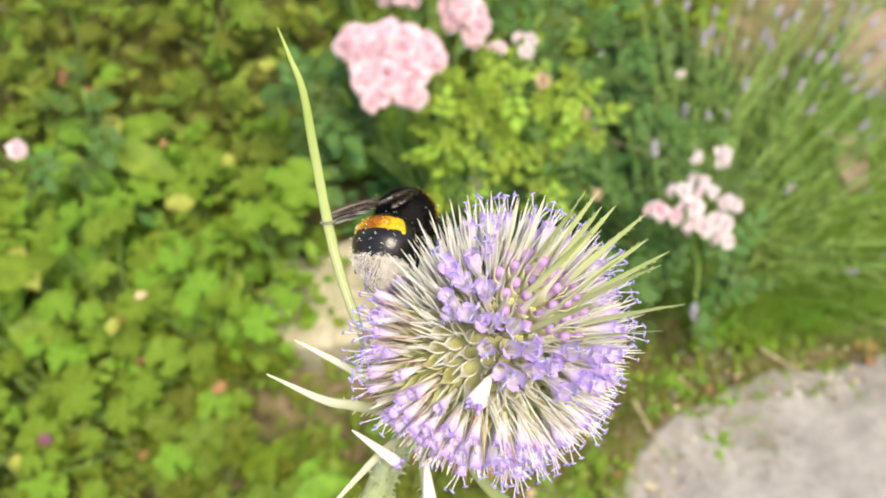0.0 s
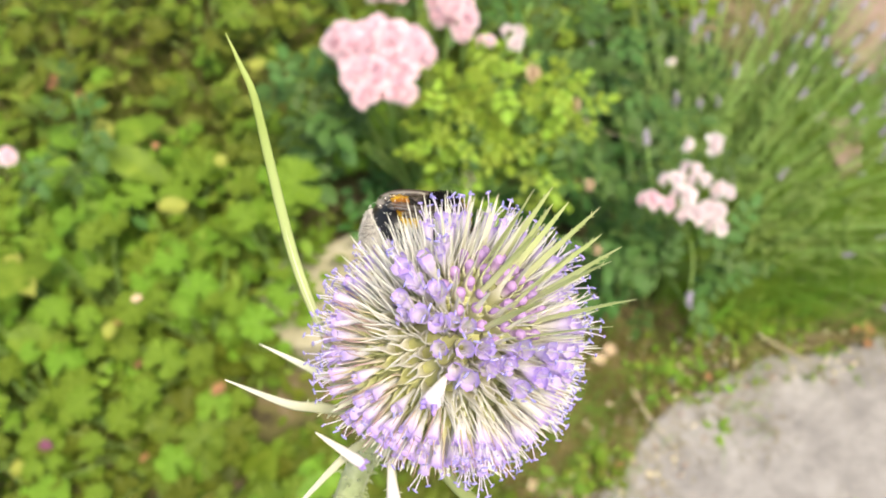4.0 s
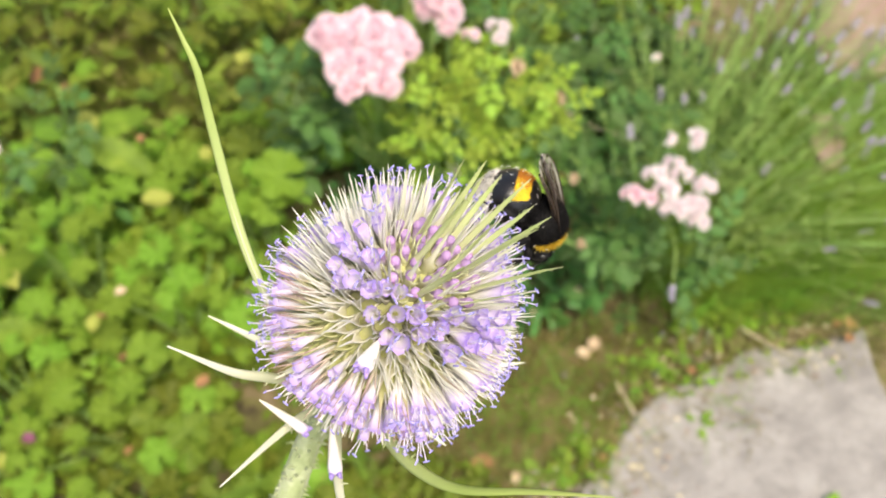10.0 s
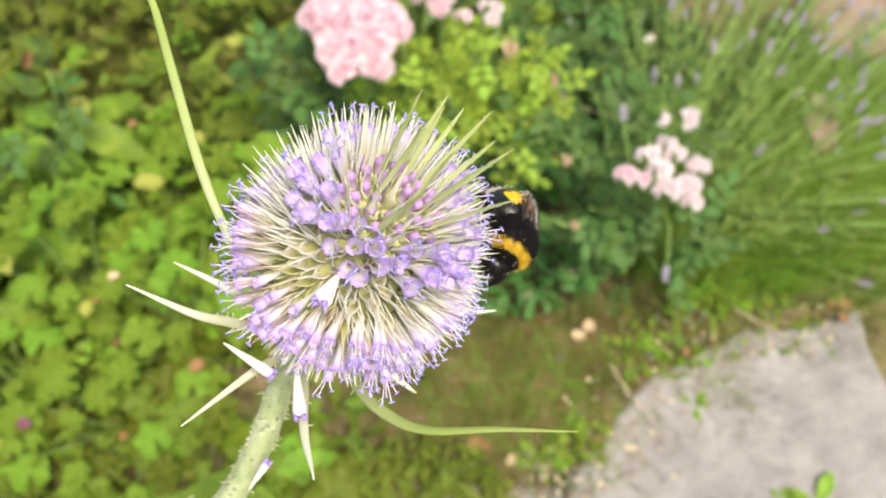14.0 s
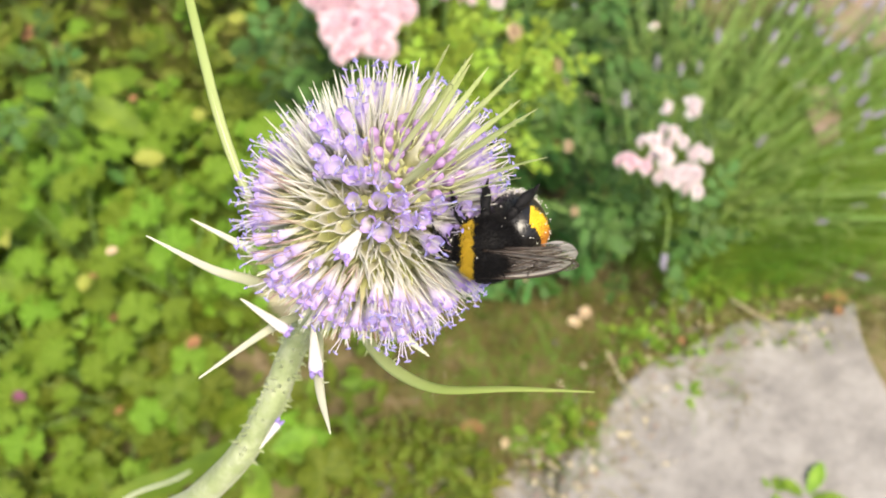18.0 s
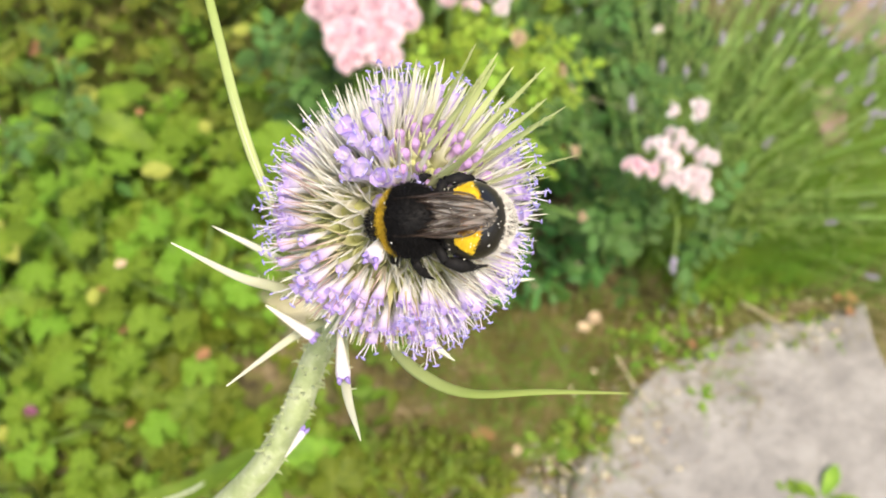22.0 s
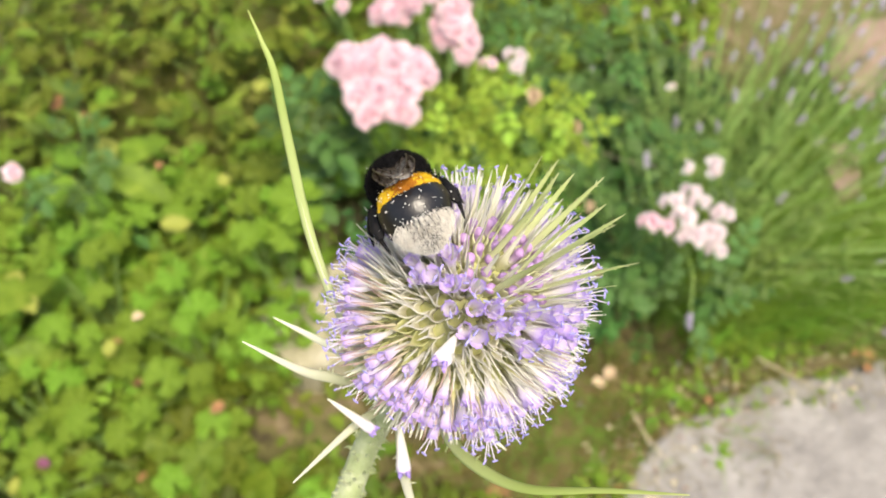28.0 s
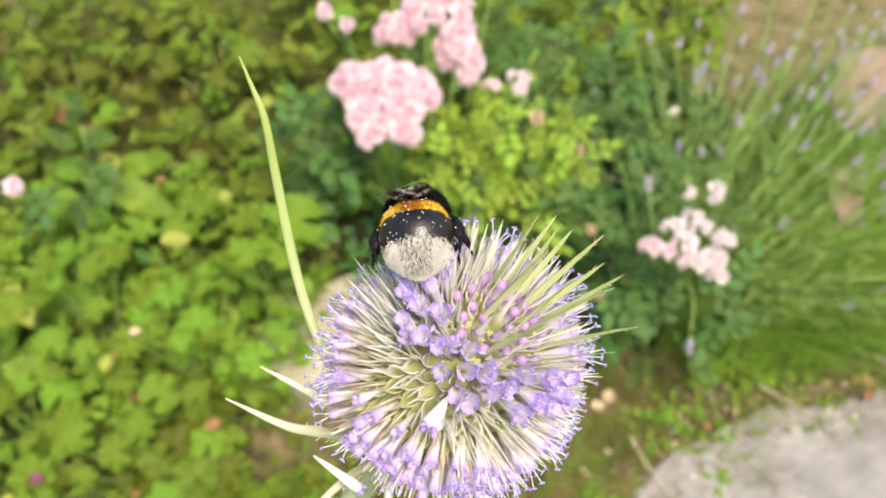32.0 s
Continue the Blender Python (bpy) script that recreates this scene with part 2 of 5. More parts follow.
PALE_BRACT = material("pale bract", [(0.0, (0.7, 0.74, 0.5)), (0.5, (0.84, 0.85, 0.68)), (1.0, (0.88, 0.88, 0.76))], 0.5, 60, 0.03, 0, None, 0.4, "along")
CUP = material("calyx cup", [(0.3, (0.4, 0.41, 0.15)), (0.7, (0.56, 0.56, 0.26))], 0.6, 700, 0.12, 0, None, 0.2)
SPINE = material("spine", [(0.0, (0.66, 0.64, 0.42)), (0.3, (0.85, 0.83, 0.74)), (0.6, (0.93, 0.92, 0.88)), (0.9, (0.88, 0.88, 0.77)), (1.0, (0.76, 0.76, 0.58))], 0.45, 700, 0.1, 0, None, 0.3, "along", random_mix=0.12)
CROWN_SPINE = material("crown spine", [(0.0, (0.5, 0.52, 0.24)), (0.25, (0.7, 0.7, 0.46)), (0.5, (0.84, 0.83, 0.68)), (0.85, (0.8, 0.81, 0.62)), (1.0, (0.6, 0.58, 0.36))], 0.45, 700, 0.1, 0, None, 0.28, "along", random_mix=0.15)
BROWN_SPINE = material("brown-tinged spine", [(0.0, (0.72, 0.7, 0.44)), (0.45, (0.8, 0.7, 0.58)), (0.75, (0.62, 0.42, 0.42)), (1.0, (0.36, 0.2, 0.2))], 0.5, 700, 0.1, 0, None, 0.25, "along", random_mix=0.15)
SPENT_SPINE = material("spent spine", [(0.0, (0.5, 0.52, 0.19)), (0.22, (0.66, 0.67, 0.33)), (0.4, (0.72, 0.69, 0.42)), (0.7, (0.6, 0.48, 0.38)), (1.0, (0.4, 0.23, 0.2))], 0.5, 700, 0.1, 0, None, 0.36, "along", random_mix=0.15)
TUFT = material("green spine", [(0.0, (0.62, 0.64, 0.38)), (0.35, (0.58, 0.63, 0.32)), (0.8, (0.45, 0.54, 0.2)), (1.0, (0.58, 0.62, 0.32))], 0.45, 700, 0.1, 0, None, 0.25, "along", random_mix=0.15)
FLORET = material("floret", [(0.0, (0.84, 0.82, 0.7)), (0.5, (0.9, 0.87, 0.88)), (0.74, (0.78, 0.68, 0.9)), (0.86, (0.6, 0.47, 0.85)), (1.0, (0.46, 0.34, 0.8))], 0.5, 900, 0.08, 0, None, 0.38, "along", random_mix=0.16)
ANTHER = material("anther", [(0.3, (0.28, 0.23, 0.64)), (0.7, (0.44, 0.4, 0.8))], 0.6, 2000, 0.1, random_mix=0.2)
FILAMENT = material("filament", [(0.3, (0.78, 0.72, 0.9)), (0.7, (0.89, 0.85, 0.94))], 0.5, 2000, 0.1, 0, None, 0.3)
BUD = material("floret bud", [(0.0, (0.8, 0.76, 0.74)), (0.45, (0.56, 0.38, 0.64)), (1.0, (0.47, 0.3, 0.57))], 0.55, 900, 0.1, 0, None, 0.3, "along", random_mix=0.2)
BLACK = material("black fur", [(0.3, (0.004, 0.004, 0.005)), (0.7, (0.01, 0.009, 0.009))], 0.7, 900, 0.2, spec=0.2)
CHITIN = material("black chitin", [(0.3, (0.005, 0.005, 0.006)), (0.7, (0.012, 0.011, 0.011))], 0.3, 900, 0.2, 0.06, 3000)
YELLOW = material("yellow fur", [(0.3, (0.62, 0.42, 0.012)), (0.7, (0.8, 0.58, 0.03))], 0.7, 900, 0.15, random_mix=0.1)
# Yellow band as dimmed and browned by the wings above, painted into the fur.
YELLOW_UNDER_WING = material("yellow fur under wing tint", [(0.3, (0.3, 0.11, 0.006)), (0.7, (0.48, 0.2, 0.012))], 0.7, 900, 0.15, random_mix=0.1)
OCHRE = material("ochre fur", [(0.3, (0.42, 0.27, 0.012)), (0.7, (0.62, 0.43, 0.03))], 0.7, 900, 0.15, random_mix=0.1)
BUFF = material("buff fur", [(0.3, (0.62, 0.58, 0.5)), (0.7, (0.82, 0.8, 0.74))], 0.75, 900, 0.15, random_mix=0.25)
POLLEN = material("pollen", [(0.3, (0.8, 0.77, 0.68)), (0.7, (0.88, 0.86, 0.8))], 0.7, 2000, 0.1)
VEIN = material("wing vein", [(0.3, (0.02, 0.014, 0.01)), (0.7, (0.05, 0.03, 0.02))], 0.4, 900, 0.1)


def wing_material():
    ma = bpy.data.materials.new("smoky wing")
    ma.use_nodes = True
    N, L = ma.node_tree.nodes, ma.node_tree.links
    b = N["Principled BSDF"]
    b.inputs["Base Color"].default_value = (0.2, 0.175, 0.155, 1)
    b.inputs["Roughness"].default_value = 0.36
    b.inputs["Specular IOR Level"].default_value = 0.5
    tc = N.new("ShaderNodeTexCoord")
    n = N.new("ShaderNodeTexNoise")
    n.inputs["Scale"].default_value = 1
    sc = N.new("ShaderNodeMapping")
    sc.inputs["Scale"].default_value = (260, 2300, 300)
    L.new(tc.outputs["Object"], sc.inputs["Vector"])
    L.new(sc.outputs[0], n.inputs["Vector"])
    # Pale streaks along the wing put the sheen of its wrinkles into the colour.
    cr = N.new("ShaderNodeValToRGB")
    cr.color_ramp.elements[0].position, cr.color_ramp.elements[0].color = 0.38, (0.04, 0.03, 0.022, 1)
    cr.color_ramp.elements[1].position, cr.color_ramp.elements[1].color = 0.62, (0.48, 0.45, 0.42, 1)
    L.new(n.outputs["Fac"], cr.inputs["Fac"])
    L.new(cr.outputs["Color"], b.inputs["Base Color"])
    bp = N.new("ShaderNodeBump")
    bp.inputs["Strength"].default_value = 0.5
    bp.inputs["Distance"].default_value = 0.0004
    L.new(n.outputs["Fac"], bp.inputs["Height"])
    L.new(bp.outputs["Normal"], b.inputs["Normal"])
    tr = N.new("ShaderNodeBsdfTransparent")
    tr.inputs["Color"].default_value = (0.76, 0.68, 0.56, 1)
    mix = N.new("ShaderNodeMixShader")
    mix.inputs["Fac"].default_value = 0.55
    L.new(b.outputs[0], mix.inputs[1])
    L.new(tr.outputs[0], mix.inputs[2])
    L.new(mix.outputs[0], N["Material Output"].inputs["Surface"])
    return ma


WING = wing_material()


# ------------------------------------------------------------------ ground and paving
def ground_sheet():
    s = Shape()
    xs = sorted({-60, -20, -6, -2.5, 2.5, 6, 20, 60} | {round(-1.5 + 0.03 * i, 3) for i in range(101)})
    ys = sorted({-60, -20, -6, -2, 4, 8, 20, 60} | {round(-0.6 + 0.03 * i, 3) for i in range(101)})
    idx = [[s.vert((x, y, -0.014 + 0.012 * noise.noise(Vector((x * 9, y * 9, 0))) * (abs(x) < 2 and abs(y) < 3))) for x in xs] for y in ys]
    for a, b in zip(idx, idx[1:]):
        for k in range(len(xs) - 1):
            s.face((a[k], a[k + 1], b[k + 1], b[k]))
    g = link("ground", s.mesh("ground", [SOIL]))
    tagged(g, "brown garden soil with moss and dry litter", "ground", kind="structure")


ground_sheet()


def slab(outline, top, thick, mat, label, rough=0.002, seed=0):
    """A flat stone with a worn, uneven rim and an undulating face."""
    s = Shape()
    n = 64
    O = [Vector((*p[:2], 0)) for p in outline]
    per = []
    for i in range(len(O)):
        a, b = O[i], O[(i + 1) % len(O)]
        for k in range(8):
            per.append(a.lerp(b, k / 8))
    c = sum(per, Vector()) / len(per)
    rings = []
    for f, dz in ((1.0, -thick), (1.0, -0.006), (0.985, -0.001), (0.93, 0), (0.75, 0), (0.5, 0), (0.25, 0)):
        ring = []
        for p in per:
            w = 0.012 * noise.noise(p * 14 + Vector((seed, 0, 0))) + 0.005 * noise.noise(p * 45)
            q = c + (p - c) * f * (1 + w / max((p - c).length, 0.05))
            ring.append(s.vert((q.x, q.y, top + dz + (rough * noise.noise(q * 11) + 0.4 * rough * noise.noise(q * 40)) * (dz > -0.002))))
        rings.append(ring)
    m = len(per)
    for a, b in zip(rings, rings[1:]):
        for k in range(m):
            s.face((a[k], a[(k + 1) % m], b[(k + 1) % m], b[k]))
    s.face(rings[-1])
    ob = link("paving_slab", s.mesh("paving_slab", [mat]))
    return tagged(ob, label, "paving slab", "garden path slabs", kind="structure")


slab([(0.2225, 0.3103, 0.0000), (0.2815, 0.3713, 0.0000), (0.3791, 0.4178, 0.0000), (0.4640, 0.4251, 0.0000), (0.5424, 0.4435, 0.0000), (0.5587, 0.2635, 0.0000), (0.5197, 0.0360, 0.0000), (0.1270, 0.0475, 0.0000), (0.1596, 0.2436, 0.0000)],
     0.002, 0.04, STONE, "pale grey weathered paving stone on soil", 0.003, 1)
slab([(-0.0479, 0.2499, 0.0000), (0.0215, 0.2528, 0.0000), (0.1528, 0.2388, 0.0000), (0.1186, 0.0477, 0.0000), (-0.0972, 0.0292, 0.0000)], -0.004, 0.04, STONE,
     "pale grey paving stone edged by weeds", 0.003, 5)
slab([(0.5303, 0.8381, 0.1200), (0.5747, 0.9195, 0.1200), (0.7717, 0.9127, 0.1200), (0.7349, 0.7641, 0.1200), (0.5975, 0.7527, 0.1200), (0.5504, 0.7702, 0.1200)], 0.12, 0.16, SANDSTONE,
     "pinkish sandstone slab beside the lavender", 0.004, 9)
slab([(0.498, 0.692), (0.525, 0.701), (0.534, 0.672), (0.516, 0.618), (0.491, 0.612), (0.482, 0.643)], 0.12, 0.16, SANDSTONE,
     "reddish sandstone edging half hidden by lavender", 0.004, 12)
slab([(-0.2328, 0.4480, 0.0300), (-0.2008, 0.5340, 0.0300), (-0.0895, 0.5757, 0.0300), (-0.0168, 0.5098, 0.0300), (-0.0564, 0.4331, 0.0300), (-0.1493, 0.4185, 0.0300)], 0.06, 0.09, MOSSY,
     "pale mossy stone half buried among the foliage", 0.006, 21)


# ------------------------------------------------------------------ teasel
HEAD_CENTRE = Vector((0.0046, 0.0416, 0.8612))
HEAD_AXIS = Vector((0.42, 0.071, 0.905)).normalized()
LONG, WIDE = 12.6 * MM, 9.6 * MM
teasel = tagged(new("teasel"), "flowering teasel with a spiny head of lilac florets", "teasel")
teasel.location = (-0.06, 0.0, -0.01)
ROOT = Vector(teasel.location)
HEAD = frame_of(HEAD_CENTRE - ROOT, HEAD_AXIS, Vector((0, -0.5, 0.85)))


def head_site(th, ph):
    """The pose on the head's surface, z outward and x towards the apex; th from the apex, in radians."""
    q = 1 - 0.24 * max(0, th - 1.4) / 1.74
    p = Vector((WIDE * q * math.sin(th) * math.cos(ph), WIDE * q * math.sin(th) * math.sin(ph), LONG * math.cos(th) * (q if th > 1.57 else 1)))
    n = Vector((p.x / WIDE ** 2, p.y / WIDE ** 2, p.z / LONG ** 2)).normalized()
    up = Vector((-math.cos(th) * math.cos(ph), -math.cos(th) * math.sin(ph), math.sin(th)))
    return p, n, up


def palea_shape(length, base, bend, slot=0, spike=0.2, toothed=False):
    """A stiff bract of the head: a scoop round the foot of its floret that narrows into a long spine. z runs outward, x to the apex."""
    s = Shape()
    L0 = length / MM
    prof = [(-0.4, 2.0), (0.7, 2.1), (1.2, 1.6), (1.55, 1.0), (1.9, 0.6), (2.4, 0.36), (3.3, spike * 1.15), (3.3 + (L0 - 3.3) * 0.35, spike), (3.3 + (L0 - 3.3) * 0.75, spike * 0.62), (L0, 0.03)]
    rows = []
    for h, w in prof:
        f = max(0.0, h) / L0
        x = 0.3 * min(1.0, f * 2.2) + bend * f * f * L0
        row = []
        for skin in (0.0, 0.12):
            for q in (-1, -0.5, 0, 0.5, 1):
                R = base + skin * (1.3 - f) + 0.06 * math.sin(max(0.0, h))
                row.append(s.vert(((x - R * math.cos(q * w)) * MM, R * math.sin(q * w) * MM, (h - 0.25 * abs(q) * (h < 2)) * MM), min(1.0, f)))
        rows.append(row)
    for u, v in zip(rows, rows[1:]):
        for k in range(4):
            s.face((u[k], u[k + 1], v[k + 1], v[k]), slot)
            s.face((u[5 + k + 1], u[5 + k], v[5 + k], v[5 + k + 1]), slot)
        s.face((u[0], v[0], v[5], u[5]), slot)
        s.face((u[4], u[9], v[9], v[4]), slot)
    if toothed:
        for i in range(12):
            f = uni(0.3, 0.92)
            sgn = rnd.choice((-1, 1))
            p = Vector(((0.3 - base + bend * f * f * L0) * MM, sgn * spike * 0.7 * (1.2 - f) * MM, length * f))
            s.tube([p, p + Vector((0, sgn * 0.3 * MM, 0.4 * MM))], [0.09 * MM, 0.01 * MM], 3, slot, along=[f, f])
    return s


def hair_shape(length, width, bend):
    s = Shape()
    k = 5
    s.tube([(bend * (i / k) ** 2 * length, 0, length * i / k) for i in range(k + 1)], [width * (1 - (i / k) ** 1.3) * 0.5 + 0.03 * MM for i in range(k + 1)], 4, 0, flat=0.6, up=(1, 0, 0))
    return s


def floret_shape(opened, seed, tall=False):
    """A tubular floret: pale tube widening to a lilac mouth of four rounded lobes, stamens with small bars at their ends."""
    r = random.Random(seed)
    s = Shape()
    L0 = r.uniform(4.3, 5.2) * MM
    slim = 0.8 if tall else 1.0
    lean = r.uniform(-0.5, 0.5) * MM
    pts = [(0, 0, 0), (lean * 0.1, 0, L0 * 0.35), (lean * 0.4, 0, L0 * 0.62), (lean * 0.75, 0, L0 * 0.85), (lean, 0, L0)]
    rad = [0.36, 0.42, 0.62, 0.86, 0.92 if opened else 0.6]
    s.tube(pts, [q * MM * slim for q in rad], 9, 0, [0, 0.3, 0.56, 0.72, 0.8], cap=False)
    c = Vector((lean, 0, L0))
    for k in range(4):
        a = k * math.pi / 2 + r.uniform(-0.2, 0.2)
        d = Vector((math.cos(a), math.sin(a), 0))
        t = Vector((-d.y, d.x, 0))
        out = r.uniform(0.1, 0.5) if opened else -0.15
        size = r.uniform(0.75, 1.15) * slim
        rows = []
        for j, (f, w) in enumerate(((0, 0.68), (0.45, 0.74), (0.8, 0.6), (1.0, 0.26))):
            p = c + d * (0.88 * slim + out * f ** 1.3) * MM + Vector((0, 0, f * size * (1.0 - 0.45 * out * f) * MM))
            rows.append([s.vert(p + t * q * w * size * MM - d * 0.16 * q * q * MM + Vector((0, 0, r.uniform(-0.06, 0.06) * MM)), (0.78, 0.88, 0.95, 1.0)[j]) for q in (-1, 0, 1)])
        for u, v in zip(rows, rows[1:]):
            for q in range(2):
                s.face((u[q], u[q + 1], v[q + 1], v[q]))
    if opened:
        for k in range(r.choice((2, 3, 4)) if tall else r.choice((0, 1, 2))):
            a = k * math.pi / 2 + 0.7 + r.uniform(-0.4, 0.4)
            d = Vector((math.cos(a), math.sin(a), 0))
            b = Vector((lean, 0, L0 - 1 * MM))
            tip = b + d * r.uniform(0.5, 1.6) * MM + Vector((0, 0, (r.uniform(2.8, 4.4) if tall else r.uniform(1.9, 3.2)) * MM))
            s.tube([b, b.lerp(tip, 0.6) - d * 0.15 * MM, tip], [0.08 * MM, 0.07 * MM, 0.07 * MM], 4, 1, cap=False)
            e = Vector((r.uniform(-1, 1), r.uniform(-1, 1), r.uniform(-0.2, 0.6))).normalized() * 0.46 * MM
            s.tube([tip - e, tip, tip + e], [0.11 * MM, 0.16 * MM, 0.1 * MM], 5, 2)
    return s


def bud_shape(seed):
    s = Shape()
    s.tube([(0, 0, 0), (0, 0, 1.4 * MM)], [0.46 * MM, 0.52 * MM], 7, 0, [0, 0.15], cap=False)
    s.ball((0, 0, 1.6 * MM), (0.6 * MM, 0.6 * MM, 0.66 * MM), 12, 8, 0, 0.8, 0.12)
    for i, v in enumerate(s.v):
        s.a[i] = min(1, max(0, (v[2] / MM - 0.6) / 1.2))
    return s


def teasel_head():
    count = 520
    inward = HEAD.to_3x3().transposed()
    patch = (inward @ (Vector((0.0017, 0.0355, 0.8710)) - HEAD_CENTRE)).normalized()
    fan = inward @ Vector((0.66, 0.3, 0.68)).normalized()
    side = inward @ Vector((0.9, -0.38, -0.2)).normalized()
    front = inward @ Vector((0, -0.55, 0.83))
    core = Shape()
    core.ball((0, 0, 0), (WIDE, WIDE, LONG), 40, 26, 0, 0.15)
    for i, v in enumerate(core.v):
        q = 1 - 0.24 * max(0, math.acos(max(-1, min(1, v[2] / LONG))) - 1.4) / 1.74
        core.v[i] = (v[0] * q, v[1] * q, v[2] * (q if v[2] < 0 else 1))
    head = part("flower_head", core, [CUP], teasel, "yellow-green receptacle of empty cells")
    head.matrix_basis = HEAD

    def kinds(n, mat, length, base, bend, spike, toothed=False):
        out = []
        for _ in range(n):
            sh = palea_shape(uni(*length) * MM, base, uni(*bend), 0, spike, toothed)
            out.append((sh, sh.mesh("spine", [mat]), mat))
        return out

    tufts = kinds(8, TUFT, (9.5, 14.5), 0.74, (-0.01, 0.03), 0.42, True)
    crown = kinds(8, CROWN_SPINE, (6.6, 9.2), 0.78, (0.0, 0.04), 0.27)
    white = kinds(8, SPINE, (6.6, 8.2), 0.66, (0.0, 0.05), 0.17)
    spent = kinds(10, SPENT_SPINE, (5.0, 7.2), 0.72, (0.0, 0.07), 0.13)
    low = kinds(8, SPENT_SPINE, (4.8, 6.4), 0.48, (-0.03, 0.04), 0.14)
    thin = kinds(10, SPENT_SPINE, (5.0, 7.2), 0.42, (0.0, 0.07), 0.15)
    far_low = kinds(6, SPINE, (4.6, 6.0), 0.62, (-0.02, 0.04), 0.15)
    foot = kinds(6, PALE_BRACT, (4.6, 6.0), 0.78, (0.02, 0.08), 0.22)
    hairs = [hair_shape(uni(4.6, 7.2) * MM, 0.3 * MM, uni(-0.03, 0.15)) for _ in range(8)]
    pales = [(sh, sh.mesh("spine", [SPINE]), SPINE) for sh in hairs]
    browns = [(sh, sh.mesh("spine", [BROWN_SPINE]), BROWN_SPINE) for sh in hairs]
    florets = [floret_shape(True, k) for k in range(14)] + [floret_shape(False, 90 + k) for k in range(6)]
    talls = [floret_shape(True, 200 + k, True) for k in range(14)]
    me_flor = [s.mesh("floret", [FLORET, FILAMENT, ANTHER]) for s in florets]
    me_tall = [s.mesh("floret", [FLORET, FILAMENT, ANTHER]) for s in talls]
    me_bud = [bud_shape(k).mesh("bud", [BUD]) for k in range(4)]
    pieces, blooms = [], []
    for i in range(count):
        th, ph = math.acos(1 - 2 * (i + 0.5) / count), i * math.pi * (3 - math.sqrt(5))
        deg = math.degrees(th)
        p, n, up = head_site(th, ph)
        toward = p.normalized().dot(side)
        z = deg + 2.0 * math.sin(3 * ph + 1) + uni(-2, 2)
        right = p.dot(fan) > 1.5 * MM
        jig = Vector((uni(-1, 1), uni(-1, 1), uni(-1, 1)))
        d = (n + up * (0.12 if deg < 30 else 0.2 if deg < 76 else 0.05) + jig * 0.07).normalized()
        ring_end = 47 if p.normalized().dot(patch) > 0.5 else 51
        low_from = 74 - 16 * max(0.0, toward)
        cells = p.normalized().dot(patch) > 0.963
        if cells:
            ring_end = 42
        spent_zone = ring_end <= z < low_from
        if deg < 26 and right and rnd.random() < 0.6:
            d = (n * 0.8 + fan * uni(0.1, 0.6) + jig * 0.1).normalized()
            row = tufts
        elif deg < 33:
            row = crown
        elif z < ring_end:
            row = white if right else spent
        elif spent_zone:
            row = white if right and toward < 0.55 else spent if cells else thin
        elif deg < 106:
            row = low if p.dot(front) > 0 and toward < 0.7 else far_low
            d = (d - up * 0.25).normalized()
        else:
            row = foot
            d = (d - up * 0.2).normalized()
        pieces.append((p, d, up, rnd.choice(row)))
        # thin hairs and bristles that stand between the cells
        if deg > 24:
            for _ in range(1 if cells else 4 if right or spent_zone else 1):
                a = uni(0, 6.28)
                e = (n + up * uni(-0.1, 0.3) + Vector((uni(-1, 1), uni(-1, 1), uni(-1, 1))) * 0.14).normalized()
                q = p + (up * math.cos(a) + n.cross(up) * math.sin(a)) * 0.9 * MM
                pieces.append((q, e, up, rnd.choice(pales if right or rnd.random() < 0.35 else browns)))
        g = (n + up * 0.06 + Vector((uni(-1, 1), uni(-1, 1), uni(-1, 1))) * 0.1).normalized()
        bud_end = 31 - 6 * max(0.0, -toward)
        if 6 < deg and z < bud_end:
            blooms.append((p + n * uni(-0.2, 0.4) * MM, n, up, rnd.choice(me_bud), "bud", 1.0))
        elif bud_end <= z < ring_end or low_from <= z < 105:
            if z > 55:
                g = (g - up * 0.38).normalized()
            facing = p.normalized().dot(front)
            near = z < 55 and facing > 0.72 and (toward > -0.05 or right)
            if rnd.random() < ((0.65 if right and toward < 0.3 and not near else 1.0) if z < 55 else 0.78):
                left = z < 55 and toward < -0.05 and not right
                far = not near and (facing < 0.5 or right and toward < 0.6 or left)
                me = rnd.choice(me_tall) if far else me_flor[rnd.randrange(14) if rnd.random() < 0.9 else 14 + rnd.randrange(6)]
                size = uni(0.86, 1.02) * (0.74 if z > 55 and not far else 0.78 if left else 0.84 if z > 55 else 0.92)
                blooms.append((p + n * (0.7 if z < 55 else 0.4) * MM, g, up, me, "floret", size))
                for _ in range(3 if left else 1 if rnd.random() < (0.65 if z < 55 else 0.45 if far else 0.08) else 0):
                    e = (g + Vector((uni(-1, 1), uni(-1, 1), uni(-1, 1))) * 0.25).normalized()
                    blooms.append((p + n.cross(up) * uni(-0.7, 0.7) * MM + n * 0.4 * MM, e, up, rnd.choice(me_tall if far else me_flor), "floret", size * uni(0.8, 0.95)))
    pieces.sort(key=lambda r: -(r[0].dot(front)))
    rest = {}
    for j, (q, d, up, (sh, me, mat)) in enumerate(pieces):
        m = frame_of(q, d, up) @ Matrix.Scale(0.9 if q.z < 0.2 * LONG else 1.0, 4)
        if j < 300 or mat == TUFT:
            link("spine", me, head, m)
        else:
            rest.setdefault(mat.name, (mat, Shape()))[1].add(sh, m)
    for mat, sh in rest.values():
        tagged(part("bristle", sh, [mat], head), kind="stuff")
